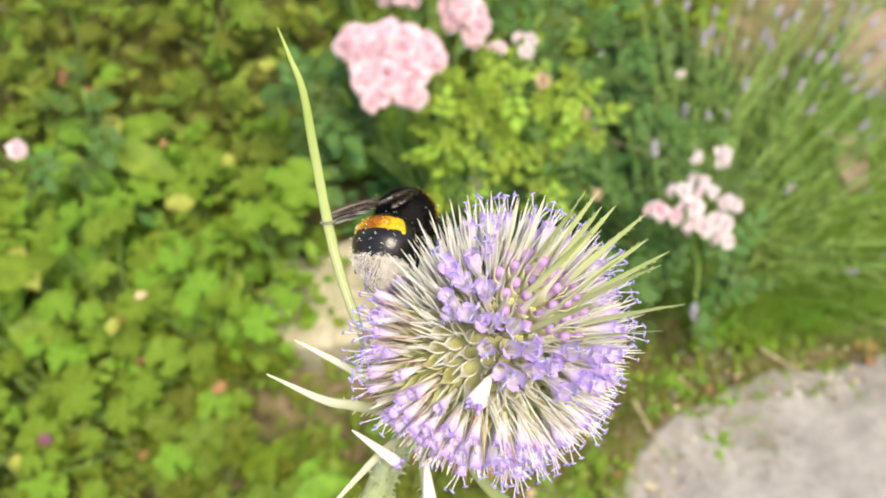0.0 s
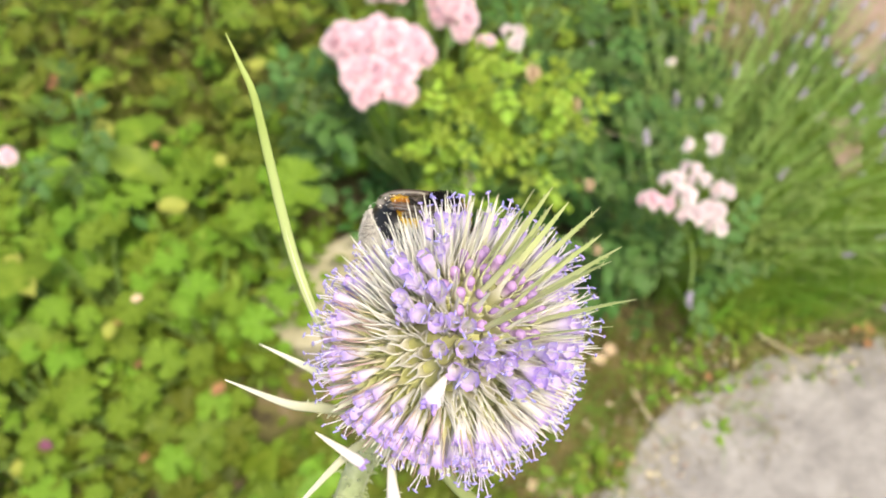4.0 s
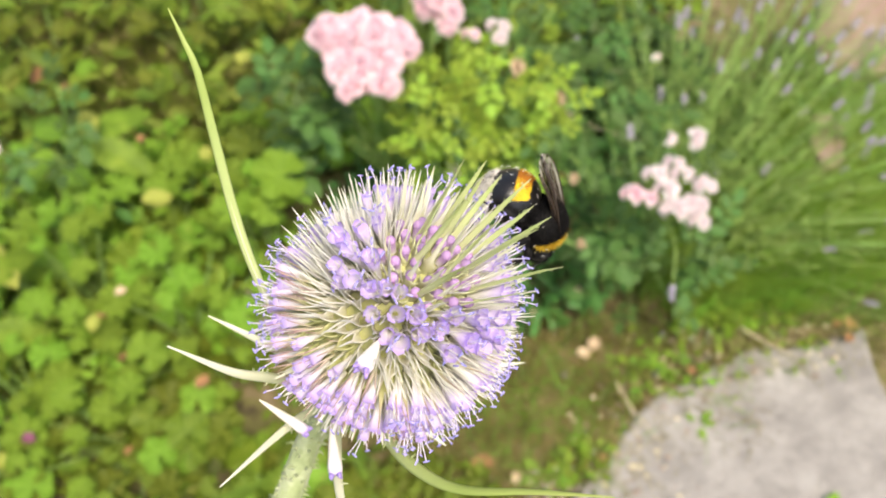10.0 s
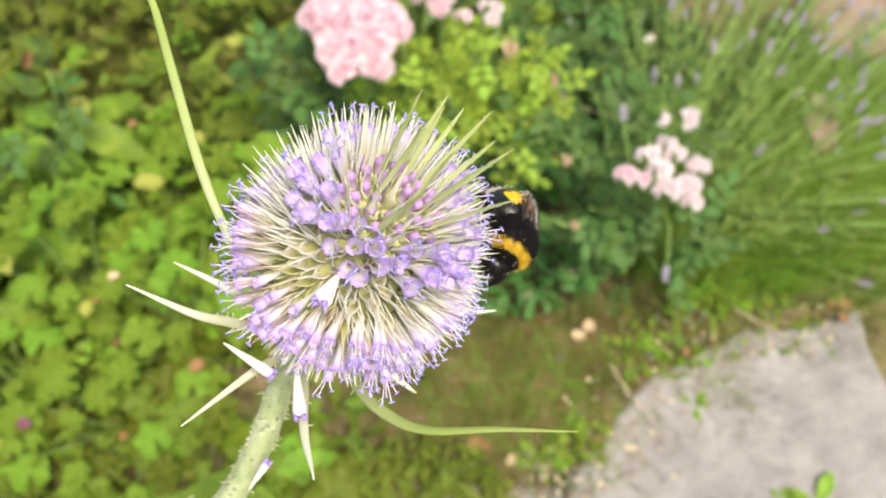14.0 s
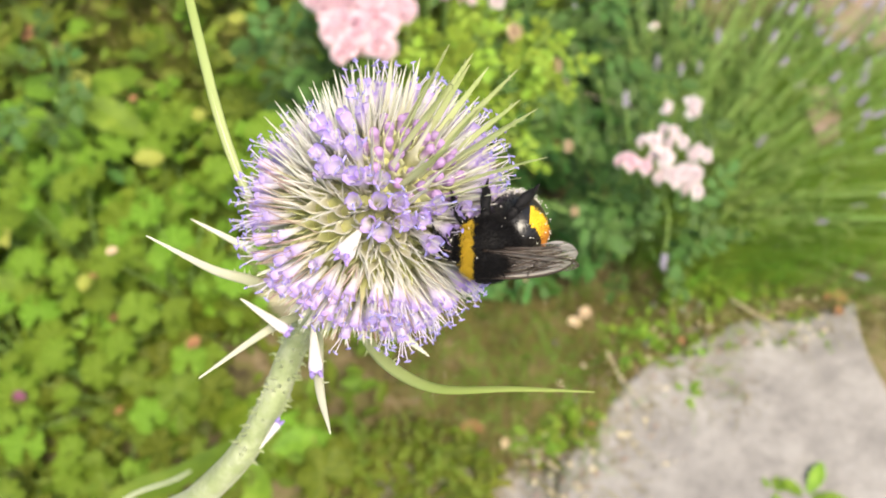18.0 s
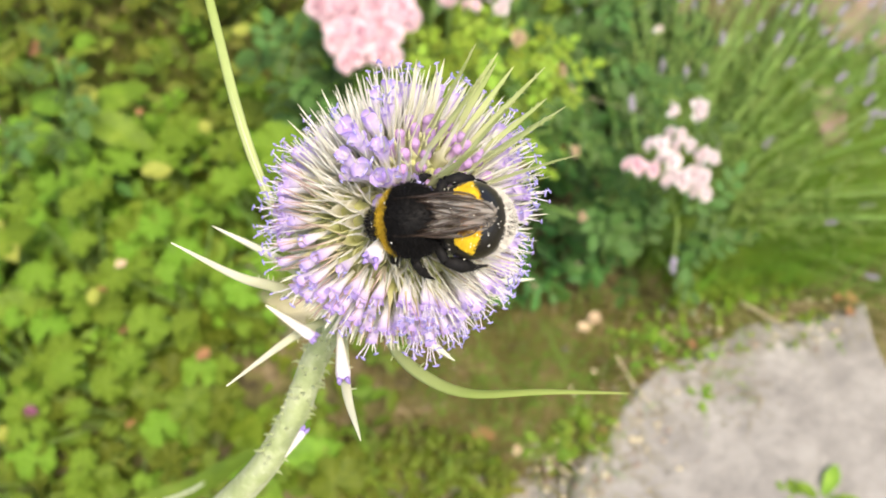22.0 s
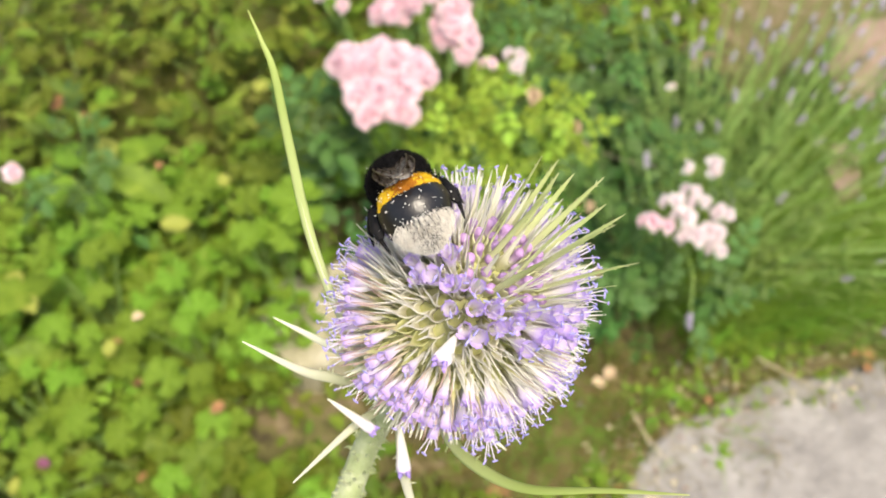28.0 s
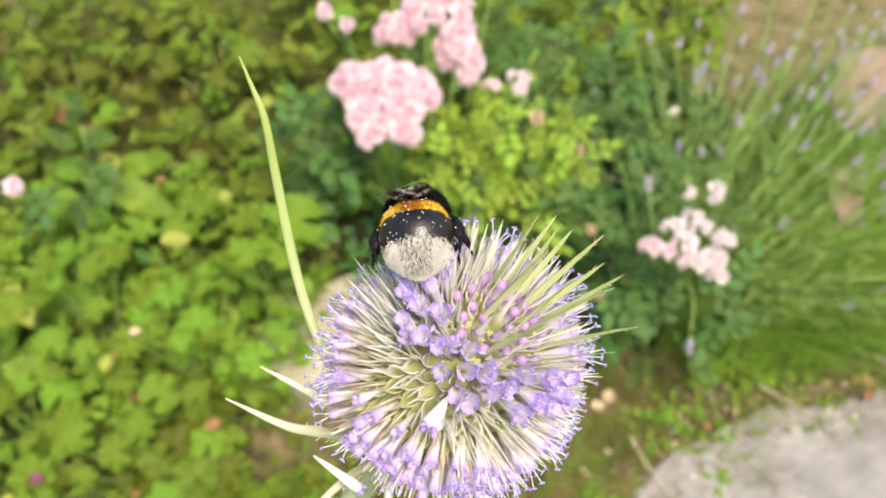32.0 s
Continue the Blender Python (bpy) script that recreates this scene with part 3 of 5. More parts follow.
    for q, d, up, me, name, size in blooms:
        link(name, me, head, frame_of(q, d, up) @ Matrix.Rotation(uni(0, 6.28), 4, "Z") @ Matrix.Scale(size, 4))


teasel_head()


def bract(ctrl, width, mat, name="bract", label="", teeth=0, flat=0.35, up=(0, -0.5, 0.85), peak=0.3):
    """A long pointed bract through the given places, keeled and with a few prickles."""
    s = Shape()
    n = 22
    pts = [p - ROOT for p in curve_points(ctrl, n)]
    rad = []
    for i in range(n):
        f = i / (n - 1)
        rad.append(0.5 * width * (0.75 + 0.25 * min(1, f / peak) if f < peak else (1 - ((f - peak) / (1 - peak)) ** 1.7)) + 0.06 * MM)
    s.tube(pts, rad, 8, 0, flat=flat, up=up)
    for i in range(teeth):
        j = rnd.randrange(1, int(n * 0.6))
        d = (pts[j + 1] - pts[j - 1]).normalized()
        sd = d.cross(Vector(up)).normalized() * rnd.choice((-1, 1))
        s.tube([pts[j] + sd * rad[j] * 0.8, pts[j] + sd * (rad[j] + uni(0.3, 0.7) * MM) + d * 0.5 * MM], [0.16 * MM, 0.02 * MM], 4, 0, [0.2, 0.2])
    made = part(name, s, [mat], teasel, label)
    if mat == BRACT:
        rib = Shape()
        face = Vector(up).normalized()
        rib.tube([p + face * r * flat * 0.8 for p, r in zip(pts[:18], rad)], [r * (0.26 - 0.012 * i) for i, r in enumerate(rad[:18])], 6, 0, flat=0.5, up=up)
        part("midrib", rib, [PALE_BRACT], made)
    return made


bract([(-0.0071, 0.0409, 0.8522), (-0.0103, 0.0462, 0.8604), (-0.0125, 0.0514, 0.8675), (-0.0140, 0.0578, 0.8765), (-0.0148, 0.0617, 0.8826), (-0.0159, 0.0638, 0.8852), (-0.0171, 0.0659, 0.8878)], 1.1 * MM, BRACT, "bract", "long upright green bract", 0, 0.3)
bract([(-0.0076, 0.0424, 0.8474), (-0.0111, 0.0434, 0.8515), (-0.0184, 0.0462, 0.8548)], 1.15 * MM, PALE_BRACT, teeth=4)
bract([(-0.0074, 0.0395, 0.8481), (-0.0106, 0.0379, 0.8541), (-0.0134, 0.0362, 0.8600), (-0.0182, 0.0355, 0.8688)], 1.25 * MM, PALE_BRACT, teeth=8, peak=0.3)
bract([(-0.0053, 0.0366, 0.8464), (-0.0079, 0.0322, 0.8519), (-0.0129, 0.0225, 0.8612)], 1.05 * MM, PALE_BRACT, teeth=2)
bract([(-0.0028, 0.0360, 0.8449), (-0.0013, 0.0249, 0.8534), (0.0010, 0.0169, 0.8592)], 1.15 * MM, PALE_BRACT, teeth=5)
bract([(0.0020, 0.0376, 0.8447), (0.0043, 0.0317, 0.8471), (0.0081, 0.0266, 0.8511), (0.0128, 0.0232, 0.8550), (0.0204, 0.0214, 0.8598), (0.0283, 0.0196, 0.8635)], 1.45 * MM, BRACT, "bract", "long curved green bract", 3, 0.4)
bract([(0.0072, 0.0418, 0.8427), (0.0142, 0.0430, 0.8434), (0.0226, 0.0436, 0.8433)], 1.2 * MM, PALE_BRACT, teeth=3)
bract([(0.0056, 0.0380, 0.8427), (0.0082, 0.0353, 0.8423), (0.0114, 0.0328, 0.8415)], 1.1 * MM, PALE_BRACT, teeth=0)


def loose_floret(a, b, width=1.5 * MM):
    """A dropped floret, white with a lilac mouth, from its pointed end a to its mouth b."""
    s = Shape()
    a, b = Vector(a) - ROOT, Vector(b) - ROOT
    n = 9
    pts = [a.lerp(b, i / (n - 1)) for i in range(n)]
    rad = [width * 0.5 * (0.12 + 0.88 * (i / (n - 1)) ** 0.8) for i in range(n)]
    rad[-1] *= 0.8
    s.tube(pts, rad, 8, 0, [0.1 + 0.95 * max(0, (i / (n - 1)) - 0.1) ** 3 for i in range(n)])
    d = (b - a).normalized()
    for k in range(4):
        e = (d.orthogonal().normalized() @ Matrix.Rotation(k * 1.57, 3, d))
        s.tube([b + e * width * 0.3, b + e * width * 0.45 + d * 0.5 * MM], [0.35 * MM, 0.1 * MM], 5, 0, [0.95, 1.0])
    return part("loose_floret", s, [FLORET], teasel, "dropped white floret with a violet mouth")


loose_floret((-0.0103, 0.0335, 0.8578), (-0.0051, 0.0306, 0.8550))
loose_floret((0.0047, 0.0335, 0.8732), (0.0030, 0.0303, 0.8734), 2.3 * MM)
loose_floret((-0.0020, 0.0310, 0.8565), (-0.0014, 0.0252, 0.8554), 1.9 * MM)
loose_floret((-0.0110, 0.0224, 0.8356), (-0.0084, 0.0254, 0.8374), 1.2 * MM)


def teasel_stem():
    s = Shape()
    ctrl = [HEAD_CENTRE - HEAD_AXIS * LONG * 0.9, (-0.0072, 0.0363, 0.8370), (-0.0106, 0.0301, 0.8318), (-0.0155, 0.0243, 0.8261), (-0.0227, 0.0201, 0.8190), (-0.0324, 0.0165, 0.8087), (-0.058, 0.0, 0.76), (-0.07, 0.0, 0.6), (-0.066, 0.0, 0.3), tuple(ROOT)]
    n = 70
    pts = [p - ROOT for p in curve_points(ctrl, n)]
    rad = [(1.75 + 0.6 * min(1, i / 60)) * MM for i in range(n)]
    s.tube(pts, rad, 14, 0)
    for i in range(120):
        f = uni(0.5, 24)
        j = int(f)
        p = pts[j].lerp(pts[j + 1], f - j)
        d = (pts[j + 1] - pts[j]).normalized()
        e = d.orthogonal().normalized()
        e.rotate(Matrix.Rotation(uni(0, 6.28), 3, d))
        h = uni(0.35, 1.35) * MM
        b = p + e * rad[j] * 0.95
        s.tube([b, b + e * h * 0.5 - d * h * 0.1, b + e * h + d * uni(-0.2, 0.5) * MM], [0.36 * MM, 0.16 * MM, 0.02 * MM], 5, 0)
    part("stem", s, [STEM], teasel, "pale green prickly stem")


teasel_stem()


def big_leaf(ctrl, width, mat, rib, label, sag=0.25):
    """A long teasel leaf: two halves folded along a pale midrib."""
    s = Shape()
    n = 26
    pts = [p - ROOT for p in curve_points(ctrl, n)]
    rows = []
    for i, p in enumerate(pts):
        f = i / (n - 1)
        d = (pts[min(i + 1, n - 1)] - pts[max(i - 1, 0)]).normalized()
        sd = d.cross(Vector((0, 0, 1))).normalized()
        up = sd.cross(d)
        w = width * 0.5 * math.sin(math.pi * min(1, f * 0.92 + 0.08)) ** 0.7 + 0.4 * MM
        row = []
        for q in (-1, -0.66, -0.33, 0, 0.33, 0.66, 1):
            wav = 0.06 * width * noise.noise(Vector((f * 9, q * 2, width * 900)))
            row.append(s.vert(p + sd * (q * w * (1 + 0.06 * math.sin(i * 2.1 + q))) + up * (abs(q) * w * sag + wav), abs(q)))
        rows.append(row)
    for a, b in zip(rows, rows[1:]):
        for k in range(6):
            s.face((a[k], a[k + 1], b[k + 1], b[k]))
    lf = part("leaf", s, [mat], teasel, label)
    r = Shape()
    r.tube([p - Vector((0, 0, 0.6 * MM)) for p in pts], [(2.2 - 1.9 * i / (n - 1)) * MM for i in range(n)], 6)
    part("midrib", r, [rib], lf)


big_leaf([(-0.068, 0.0, 0.50), (-0.1425, 0.0809, 0.5108), (-0.1157, 0.1074, 0.5034), (-0.0802, 0.1361, 0.4859)], 0.013, OLIVE, PALE_BRACT, "narrow yellow-green leaf with a pale midrib")


# ------------------------------------------------------------------ bumblebee
def fur(s, c, r, count, length, keep, lay, slot=0, jitter=0.35, thick=0.05 * MM, rng=None):
    """Hairs on an ellipsoid, laid towards lay; keep(p) tells the slot or None."""
    g = rng or random.Random(3)
    c, r = Vector(c), Vector(r)
    for _ in range(count):
        d = Vector((g.gauss(0, 1), g.gauss(0, 1), g.gauss(0, 1))).normalized()
        p = c + Vector((d.x * r.x, d.y * r.y, d.z * r.z))
        k = keep(p)
        if k is None:
            continue
        n = Vector((d.x / r.x, d.y / r.y, d.z / r.z)).normalized()
        h = (n + Vector(lay) * 0.9 + Vector((g.gauss(0, 1), g.gauss(0, 1), g.gauss(0, 1))) * jitter).normalized()
        l = length * g.uniform(0.6, 1.25)
        t = h.cross(Vector((g.gauss(0, 1), g.gauss(0, 1), g.gauss(0, 1)))).normalized() * thick
        m = p + h * l * 0.5 + n * l * 0.08
        a, b = s.vert(p - t, 0), s.vert(p + t, 0)
        e, f = s.vert(m - t * 0.7, 0.5), s.vert(m + t * 0.7, 0.5)
        s.face((a, b, f, e), k)
        s.face((e, f, s.vert(p + h * l, 1)), k)


BEE_MM = 0.00095


def abdomen_pose(bend):
    return pose(-2.9 * BEE_MM, 0, -0.1 * BEE_MM, 0, bend, 0)


def bumblebee():
    bee = tagged(new("bumblebee"), "furry bumblebee with yellow bands and buff tail on the teasel head", "bumblebee")
    MM = BEE_MM
    g = random.Random(11)
    mats = [BLACK, YELLOW, BUFF, CHITIN, OCHRE, YELLOW_UNDER_WING]
    # thorax
    tr = Vector((3.7, 3.75, 3.3)) * MM
    s = Shape().ball((0, 0, 0), tr * 0.93, 26, 18, 0, 0.5)
    thorax_zone = lambda p: 4 if 1.55 * MM < p.x < 2.75 * MM and p.z > -0.6 * MM else 0
    fur(s, (0, 0, 0), tr * 0.94, 17000, 0.62 * MM, thorax_zone, (-0.45, 0, 0), jitter=0.34, thick=0.02 * MM, rng=g)
    for k, f in enumerate(s.f):
        if k < 26 * 18:
            cx = sum(s.v[i][0] for i in f) / len(f)
            s.m[k] = 4 if 1.6 * MM < cx < 2.7 * MM and sum(s.v[i][2] for i in f) / len(f) > -0.6 * MM else 0
    thorax = part("thorax", s, mats, bee, "black furry thorax with a yellow collar")
    # head
    s = Shape().ball((4.1 * MM, 0, -1.1 * MM), (1.35 * MM, 1.75 * MM, 1.7 * MM), 20, 14, 3, 0.5)
    fur(s, (4.1 * MM, 0, -1.1 * MM), Vector((1.35, 1.7, 1.65)) * MM, 900, 0.6 * MM, lambda p: 0, (0.4, 0, 0.2), rng=g)
    head = part("head", s, mats, bee, "black furry head")
    for y in (-1, 1):
        e = Shape().ball((4.3 * MM, y * 1.45 * MM, -0.7 * MM), (0.55 * MM, 0.45 * MM, 1.0 * MM), 12, 8)
        part("eye", e, [CHITIN], head)
        a = Shape().tube([(5.0 * MM, y * 0.5 * MM, -0.8 * MM), (5.5 * MM, y * 0.9 * MM, -0.9 * MM), (5.9 * MM, y * 1.2 * MM, -2.0 * MM), (6.1 * MM, y * 1.4 * MM, -3.4 * MM)],
                         [0.14 * MM, 0.13 * MM, 0.14 * MM, 0.1 * MM], 6)
        part("antenna", a, [CHITIN], head)
    t = Shape().tube([(4.9 * MM, 0, -1.9 * MM), (5.6 * MM, 0, -3.0 * MM), (5.8 * MM, 0, -4.6 * MM)], [0.3 * MM, 0.2 * MM, 0.06 * MM], 6)
    part("tongue", t, [VEIN], head)
    # abdomen, bent a little down from the thorax
    ar = Vector((4.5, 4.15, 3.7)) * MM
    s = Shape().ball((-4.0 * MM, 0, 0), ar * 0.96, 64, 48, 3, 0.5)

    def zone(p):
        x = p.x / MM - 0.05 * abs(p.y / MM) ** 1.5
        if x > -1.35:
            return 0
        # Mid-back of the band gets the painted wing tint, its flanks plain yellow.
        if x > -3.4 and p.z > 1.3 * MM:
            return 5 if abs(p.y) < (0.7 + 1.6 * g.random()) * MM else 1
        if x > -6.5:
            return 0
        return 2

    nf = len(s.f)
    for k in range(nf):
        c = sum((Vector(s.v[i]) for i in s.f[k]), Vector()) / len(s.f[k])
        z = zone(c)
        s.m[k] = z if z in (1, 2, 5) else 3
    fur(s, (-4.0 * MM, 0, 0), ar * 0.95, 18000, 0.36 * MM, lambda p: zone(p) if zone(p) in (1, 5) else None, (-0.9, 0, 0), jitter=0.25, thick=0.03 * MM, rng=g)
    fur(s, (-4.0 * MM, 0, 0), ar * 0.95, 2600, 0.4 * MM, lambda p: zone(p) if zone(p) == 0 and (p.x > -1.6 * MM or p.z < -0.5 * MM) else None, (-1.2, 0, 0), jitter=0.2, rng=g)
    fur(s, (-4.0 * MM, 0, 0), ar * 0.95, 34000, 0.85 * MM, lambda p: 2 if p.x / MM - 0.05 * abs(p.y / MM) ** 1.5 < -5.95 - 0.9 * g.random() else None, (-0.9, 0, 0), jitter=0.3, thick=0.03 * MM, rng=g)
    fur(s, (-4.0 * MM, 0, 0), ar * 1.0, 11000, 0.6 * MM, lambda p: 0 if zone(p) == 2 and abs(p.y) < 2.2 * MM * g.random() ** 0.5 and -0.2 * MM < p.z and p.x < -6.2 * MM else None, (-0.9, 0, 0), jitter=0.3, thick=0.04 * MM, rng=g)
    for i, (vx, vy, vz) in enumerate(s.v):
        f = max(0.0, -4.0 - vx / MM) / 4.5
        w = 1 - 0.3 * f ** 1.6
        s.v[i] = (vx, vy * w, vz * w - 0.5 * MM * f * f)
    abdomen = part("abdomen", s, mats, bee, "glossy black abdomen with a yellow band and buff tail")
    abdomen.matrix_basis = abdomen_pose(-40)
    # pollen dust
    s = Shape()
    for _ in range(110):
        d = Vector((g.gauss(-0.2, 0.8), g.gauss(0, 1), g.gauss(0.3, 1))).normalized()
        p = Vector((-4.0 * MM + d.x * ar.x, d.y * ar.y, d.z * ar.z)) * 1.0
        p += d * 0.12 * MM
        s.ball(p, g.uniform(0.04, 0.085) * MM, 5, 4)
    tagged(part("pollen", s, [POLLEN], abdomen), kind="stuff")
    s = Shape()
    for _ in range(14):
        d = Vector((g.gauss(0, 1), g.gauss(0, 1), g.gauss(0.3, 1))).normalized()
        s.ball(Vector((d.x * tr.x, d.y * tr.y, d.z * tr.z)) * 1.12, g.uniform(0.045, 0.085) * MM, 5, 4)
    tagged(part("pollen", s, [POLLEN], thorax), kind="stuff")
    # wings
    wings = []
    for y in (1, -1):
        for fore in (True, False):
            L0, W0 = (10.4, 3.2) if fore else (7.2, 2.4)
            s = Shape()
            n, m = 26, 7
            rows = []
            for i in range(n + 1):
                f = i / n
                tip = math.sqrt(max(0, 1 - max(0, (f - 0.72) / 0.28) ** 2))
                lead = 0.16 * W0 * math.sin(math.pi * f) - 0.42 * W0 * (1 - tip)
                wid = W0 * (0.1 + 0.95 * math.sin(math.pi * min(1, f * 0.62 + 0.02)) ** 1.2) * max(tip, 0.03)
                rows.append([s.vert((-L0 * f * MM, y * (lead - wid * q / m) * MM, (0.16 * math.cos(q * 3.1) + 0.3 * math.sin(f * 3)) * MM), f) for q in range(m + 1)])
            for a, b in zip(rows, rows[1:]):
                for q in range(m):
                    s.face((a[q], a[q + 1], b[q + 1], b[q]))
            w = part("forewing" if fore else "hindwing", s, [WING], bee, "smoky translucent wing")
            v = Shape()
            for q, last in ((0, 25), (1, 20), (2, 22), (3, 23), (4, 20), (5, 17), (6, 14)):
                pts = [Vector(s.v[rows[i][q]]) + Vector((0, 0, 0.03 * MM)) for i in range(0, last + 1)]
                v.tube(pts, [(0.15 if q == 0 else 0.11) * MM * (1 - 0.5 * i / len(pts)) for i in range(len(pts))], 4)
            for i, q0, q1 in ((8, 1, 3), (12, 0, 2), (14, 2, 4), (17, 1, 3), (19, 3, 5), (15, 4, 6), (10, 3, 5)):
                v.tube([Vector(s.v[rows[i][q0]]), Vector(s.v[rows[i + 1][q1]])], [0.05 * MM] * 2, 4)
            tagged(part("venation", v, [VEIN], w), kind="stuff")
            w["side"] = y
            wings.append((w, y, fore))
    # legs
    for y in (1, -1):
        for k, (x0, bends) in enumerate(((1.9, ((1.3, 1.4, 0.3), (1.9, 2.1, -1.8), (2.3, 2.4, -3.6))), (0.3, ((0.1, 2.4, 0.6), (0.0, 3.6, -1.8), (-0.3, 4.0, -3.8))),
                                         (-1.6, ((-1.3, 2.5, 0.2), (-3.3, 2.9, -2.5), (-4.4, 2.5, -5.2))))):
            leg = Shape()
            p0 = Vector((x0, y * 1.7, -2.0)) * MM
            p1, p2, p3 = (p0 + Vector((dx, y * dy, dz)) * MM for dx, dy, dz in bends)
            p3 = p2.lerp(p3, 0.55)
            end = (p3 - p2).normalized()
            leg.tube([p0, p0.lerp(p1, 0.5), p1], [0.45 * MM, 0.62 * MM, 0.5 * MM], 8)
            leg.tube([p1, p1.lerp(p2, 0.55), p2], [0.46 * MM, (0.85 if k == 2 else 0.62) * MM, 0.4 * MM], 8, flat=0.75)
            leg.tube([p2, p2.lerp(p3, 0.5), p3, p3 + end * 0.4 * MM], [0.27 * MM, 0.2 * MM, 0.14 * MM, 0.05 * MM], 6)
            for (qa, qb) in ((p0, p1), (p1, p2)):
                for _ in range(160):
                    p = qa.lerp(qb, g.random())
                    h = Vector((g.gauss(0, 1), g.gauss(0, 1), g.gauss(0, 1))).normalized()
                    t = h.orthogonal().normalized() * 0.04 * MM
                    i = leg.vert(p + h * 0.3 * MM - t), leg.vert(p + h * 0.3 * MM + t), leg.vert(p + h * g.uniform(0.75, 1.1) * MM + (qb - qa).normalized() * 0.3 * MM)
                    leg.face(i)
            part(("foreleg", "midleg", "hindleg")[k], leg, [BLACK], bee)
    return bee, wings, abdomen


bee, bee_wings, bee_abdomen = bumblebee()


# ------------------------------------------------------------------ foliage
def lobed_leaf(seed, size=1.0, lobes=7):
    """A round, pleated leaf of several toothed lobes on its stalk's end, one unit across."""
    r = random.Random(seed)
    s = Shape()
    n = lobes * 8
    c = s.vert((0, 0, 0.0), 0)
    rings = []
    for rad in (0.35, 0.7, 1.0):
        ring = []
        for i in range(n + 1):
            a = radians(18) + (2 * math.pi - radians(36)) * i / n
            ph = (i / n * lobes) % 1.0
            lobe = 0.80 + 0.20 * math.sin(math.pi * ph) ** 0.6
            tooth = 0.03 * (1 if i % 2 else -1)
            q = 0.5 * (rad * (lobe + tooth) if rad == 1.0 else rad * (0.9 + 0.1 * lobe))
            pleat = 0.05 * rad * math.cos(2 * math.pi * ph) + 0.05 * r.uniform(-1, 1) * rad
            ring.append(s.vert((-q * math.cos(a), q * math.sin(a), -0.09 * rad * rad * math.cos(a * 2 + seed) * 0.6 + pleat + 0.10 * rad * rad), rad))
        rings.append(ring)
    for i in range(n):
        s.face((c, rings[0][i], rings[0][i + 1]))
        for a, b in zip(rings, rings[1:]):
            s.face((a[i], b[i], b[i + 1], a[i + 1]))
    return s


# Darker olive copies of the lobed leaves, with shade put into the colour.
LOBED_SHADE = [lobed_leaf(20 + k, lobes=(7, 5)[k % 2]).mesh("leaf", [OLIVE]) for k in range(4)]
LOBED = [lobed_leaf(k, lobes=(7, 7, 5, 9)[k % 4]).mesh("leaf", [LEAF]) for k in range(8)]


def lobed_plant(x, y, leaves, spread, height, seed, size=(0.015, 0.041), low=0.4, meshes=None, label="low bushy plant with round scalloped bright green leaves"):
    r = random.Random(seed)
    plant = tagged(new("lobed_leaf_plant"), label, "plant", "leafy bedding plants")
    plant.location = (x, y, -0.012)
    for k in range(leaves):
        st = Shape()
        a, f = r.uniform(0, 6.28), math.sqrt(r.random())
        top = Vector((math.cos(a) * spread * f, math.sin(a) * spread * f, height * r.uniform(low, 1.0) * (1 - 0.35 * f * (low < 0.6))))
        tilt = Vector((math.cos(a) * 0.5 * f + r.uniform(-0.35, 0.35), math.sin(a) * 0.5 * f + r.uniform(-0.35, 0.35) - 0.15, 1))
        sz = r.uniform(*size)
        m = frame_of(top, tilt, Vector((-math.cos(a), -math.sin(a), 0))) @ Matrix.Rotation(r.uniform(-0.5, 0.5), 4, "Z") @ Matrix.Scale(sz, 4)
        link("leaf", r.choice(meshes or LOBED), plant, m)
        b = Vector((r.uniform(-0.01, 0.01), r.uniform(-0.01, 0.01), 0))
        st.tube(curve_points([b, b.lerp(top, 0.5) + Vector((0, 0, height * 0.12)), top], 6), [1.3 * MM, 1.2 * MM, 1.1 * MM, 1.0 * MM, 0.9 * MM, 0.8 * MM], 5)
        part("stalk", st, [LAV_STEM], plant)
    return plant


for i, (x, y, n, sp, h) in enumerate(((-0.172, 0.478, 6, 0.036, 0.3), (-0.26, 0.42, 20, 0.1, 0.27), (-0.38, 0.46, 20, 0.11, 0.27), (-0.31, 0.55, 20, 0.11, 0.22), (-0.44, 0.35, 20, 0.11, 0.22),
                                      (-0.32, 0.32, 20, 0.1, 0.17), (-0.25, 0.345, 18, 0.08, 0.16), (-0.49, 0.56, 20, 0.11, 0.2), (-0.4, 0.65, 18, 0.1, 0.15), (-0.23, 0.64, 18, 0.1, 0.18),
                                      (-0.25, 0.26, 18, 0.09, 0.12), (-0.42, 0.24, 18, 0.1, 0.15), (-0.14, 0.27, 12, 0.06, 0.07), (-0.58, 0.45, 18, 0.1, 0.22), (-0.55, 0.68, 16, 0.1, 0.14),
                                      (-0.14, 0.72, 14, 0.08, 0.17), (-0.33, 0.2, 16, 0.09, 0.1))):
    # The dull leaf set paints in the shade low in the bed.
    lobed_plant(x, y, int(n * (1.15 if i % 3 == 0 else 1.75)), sp * 1.1, h, 100 + i, (0.028, 0.066) if i % 3 == 0 else (0.018, 0.046), low=0.8 if i == 0 else 0.45, meshes=LOBED[:1] + LOBED_SHADE if i in (6, 10, 11, 12, 16) else LOBED[:4] + LOBED_SHADE if i in (5, 9) else None,
                label="low bushy plant with round leaves, shade put into their dull green" if i in (6, 10, 11, 12, 16) else "low bushy plant with round scalloped bright green leaves")


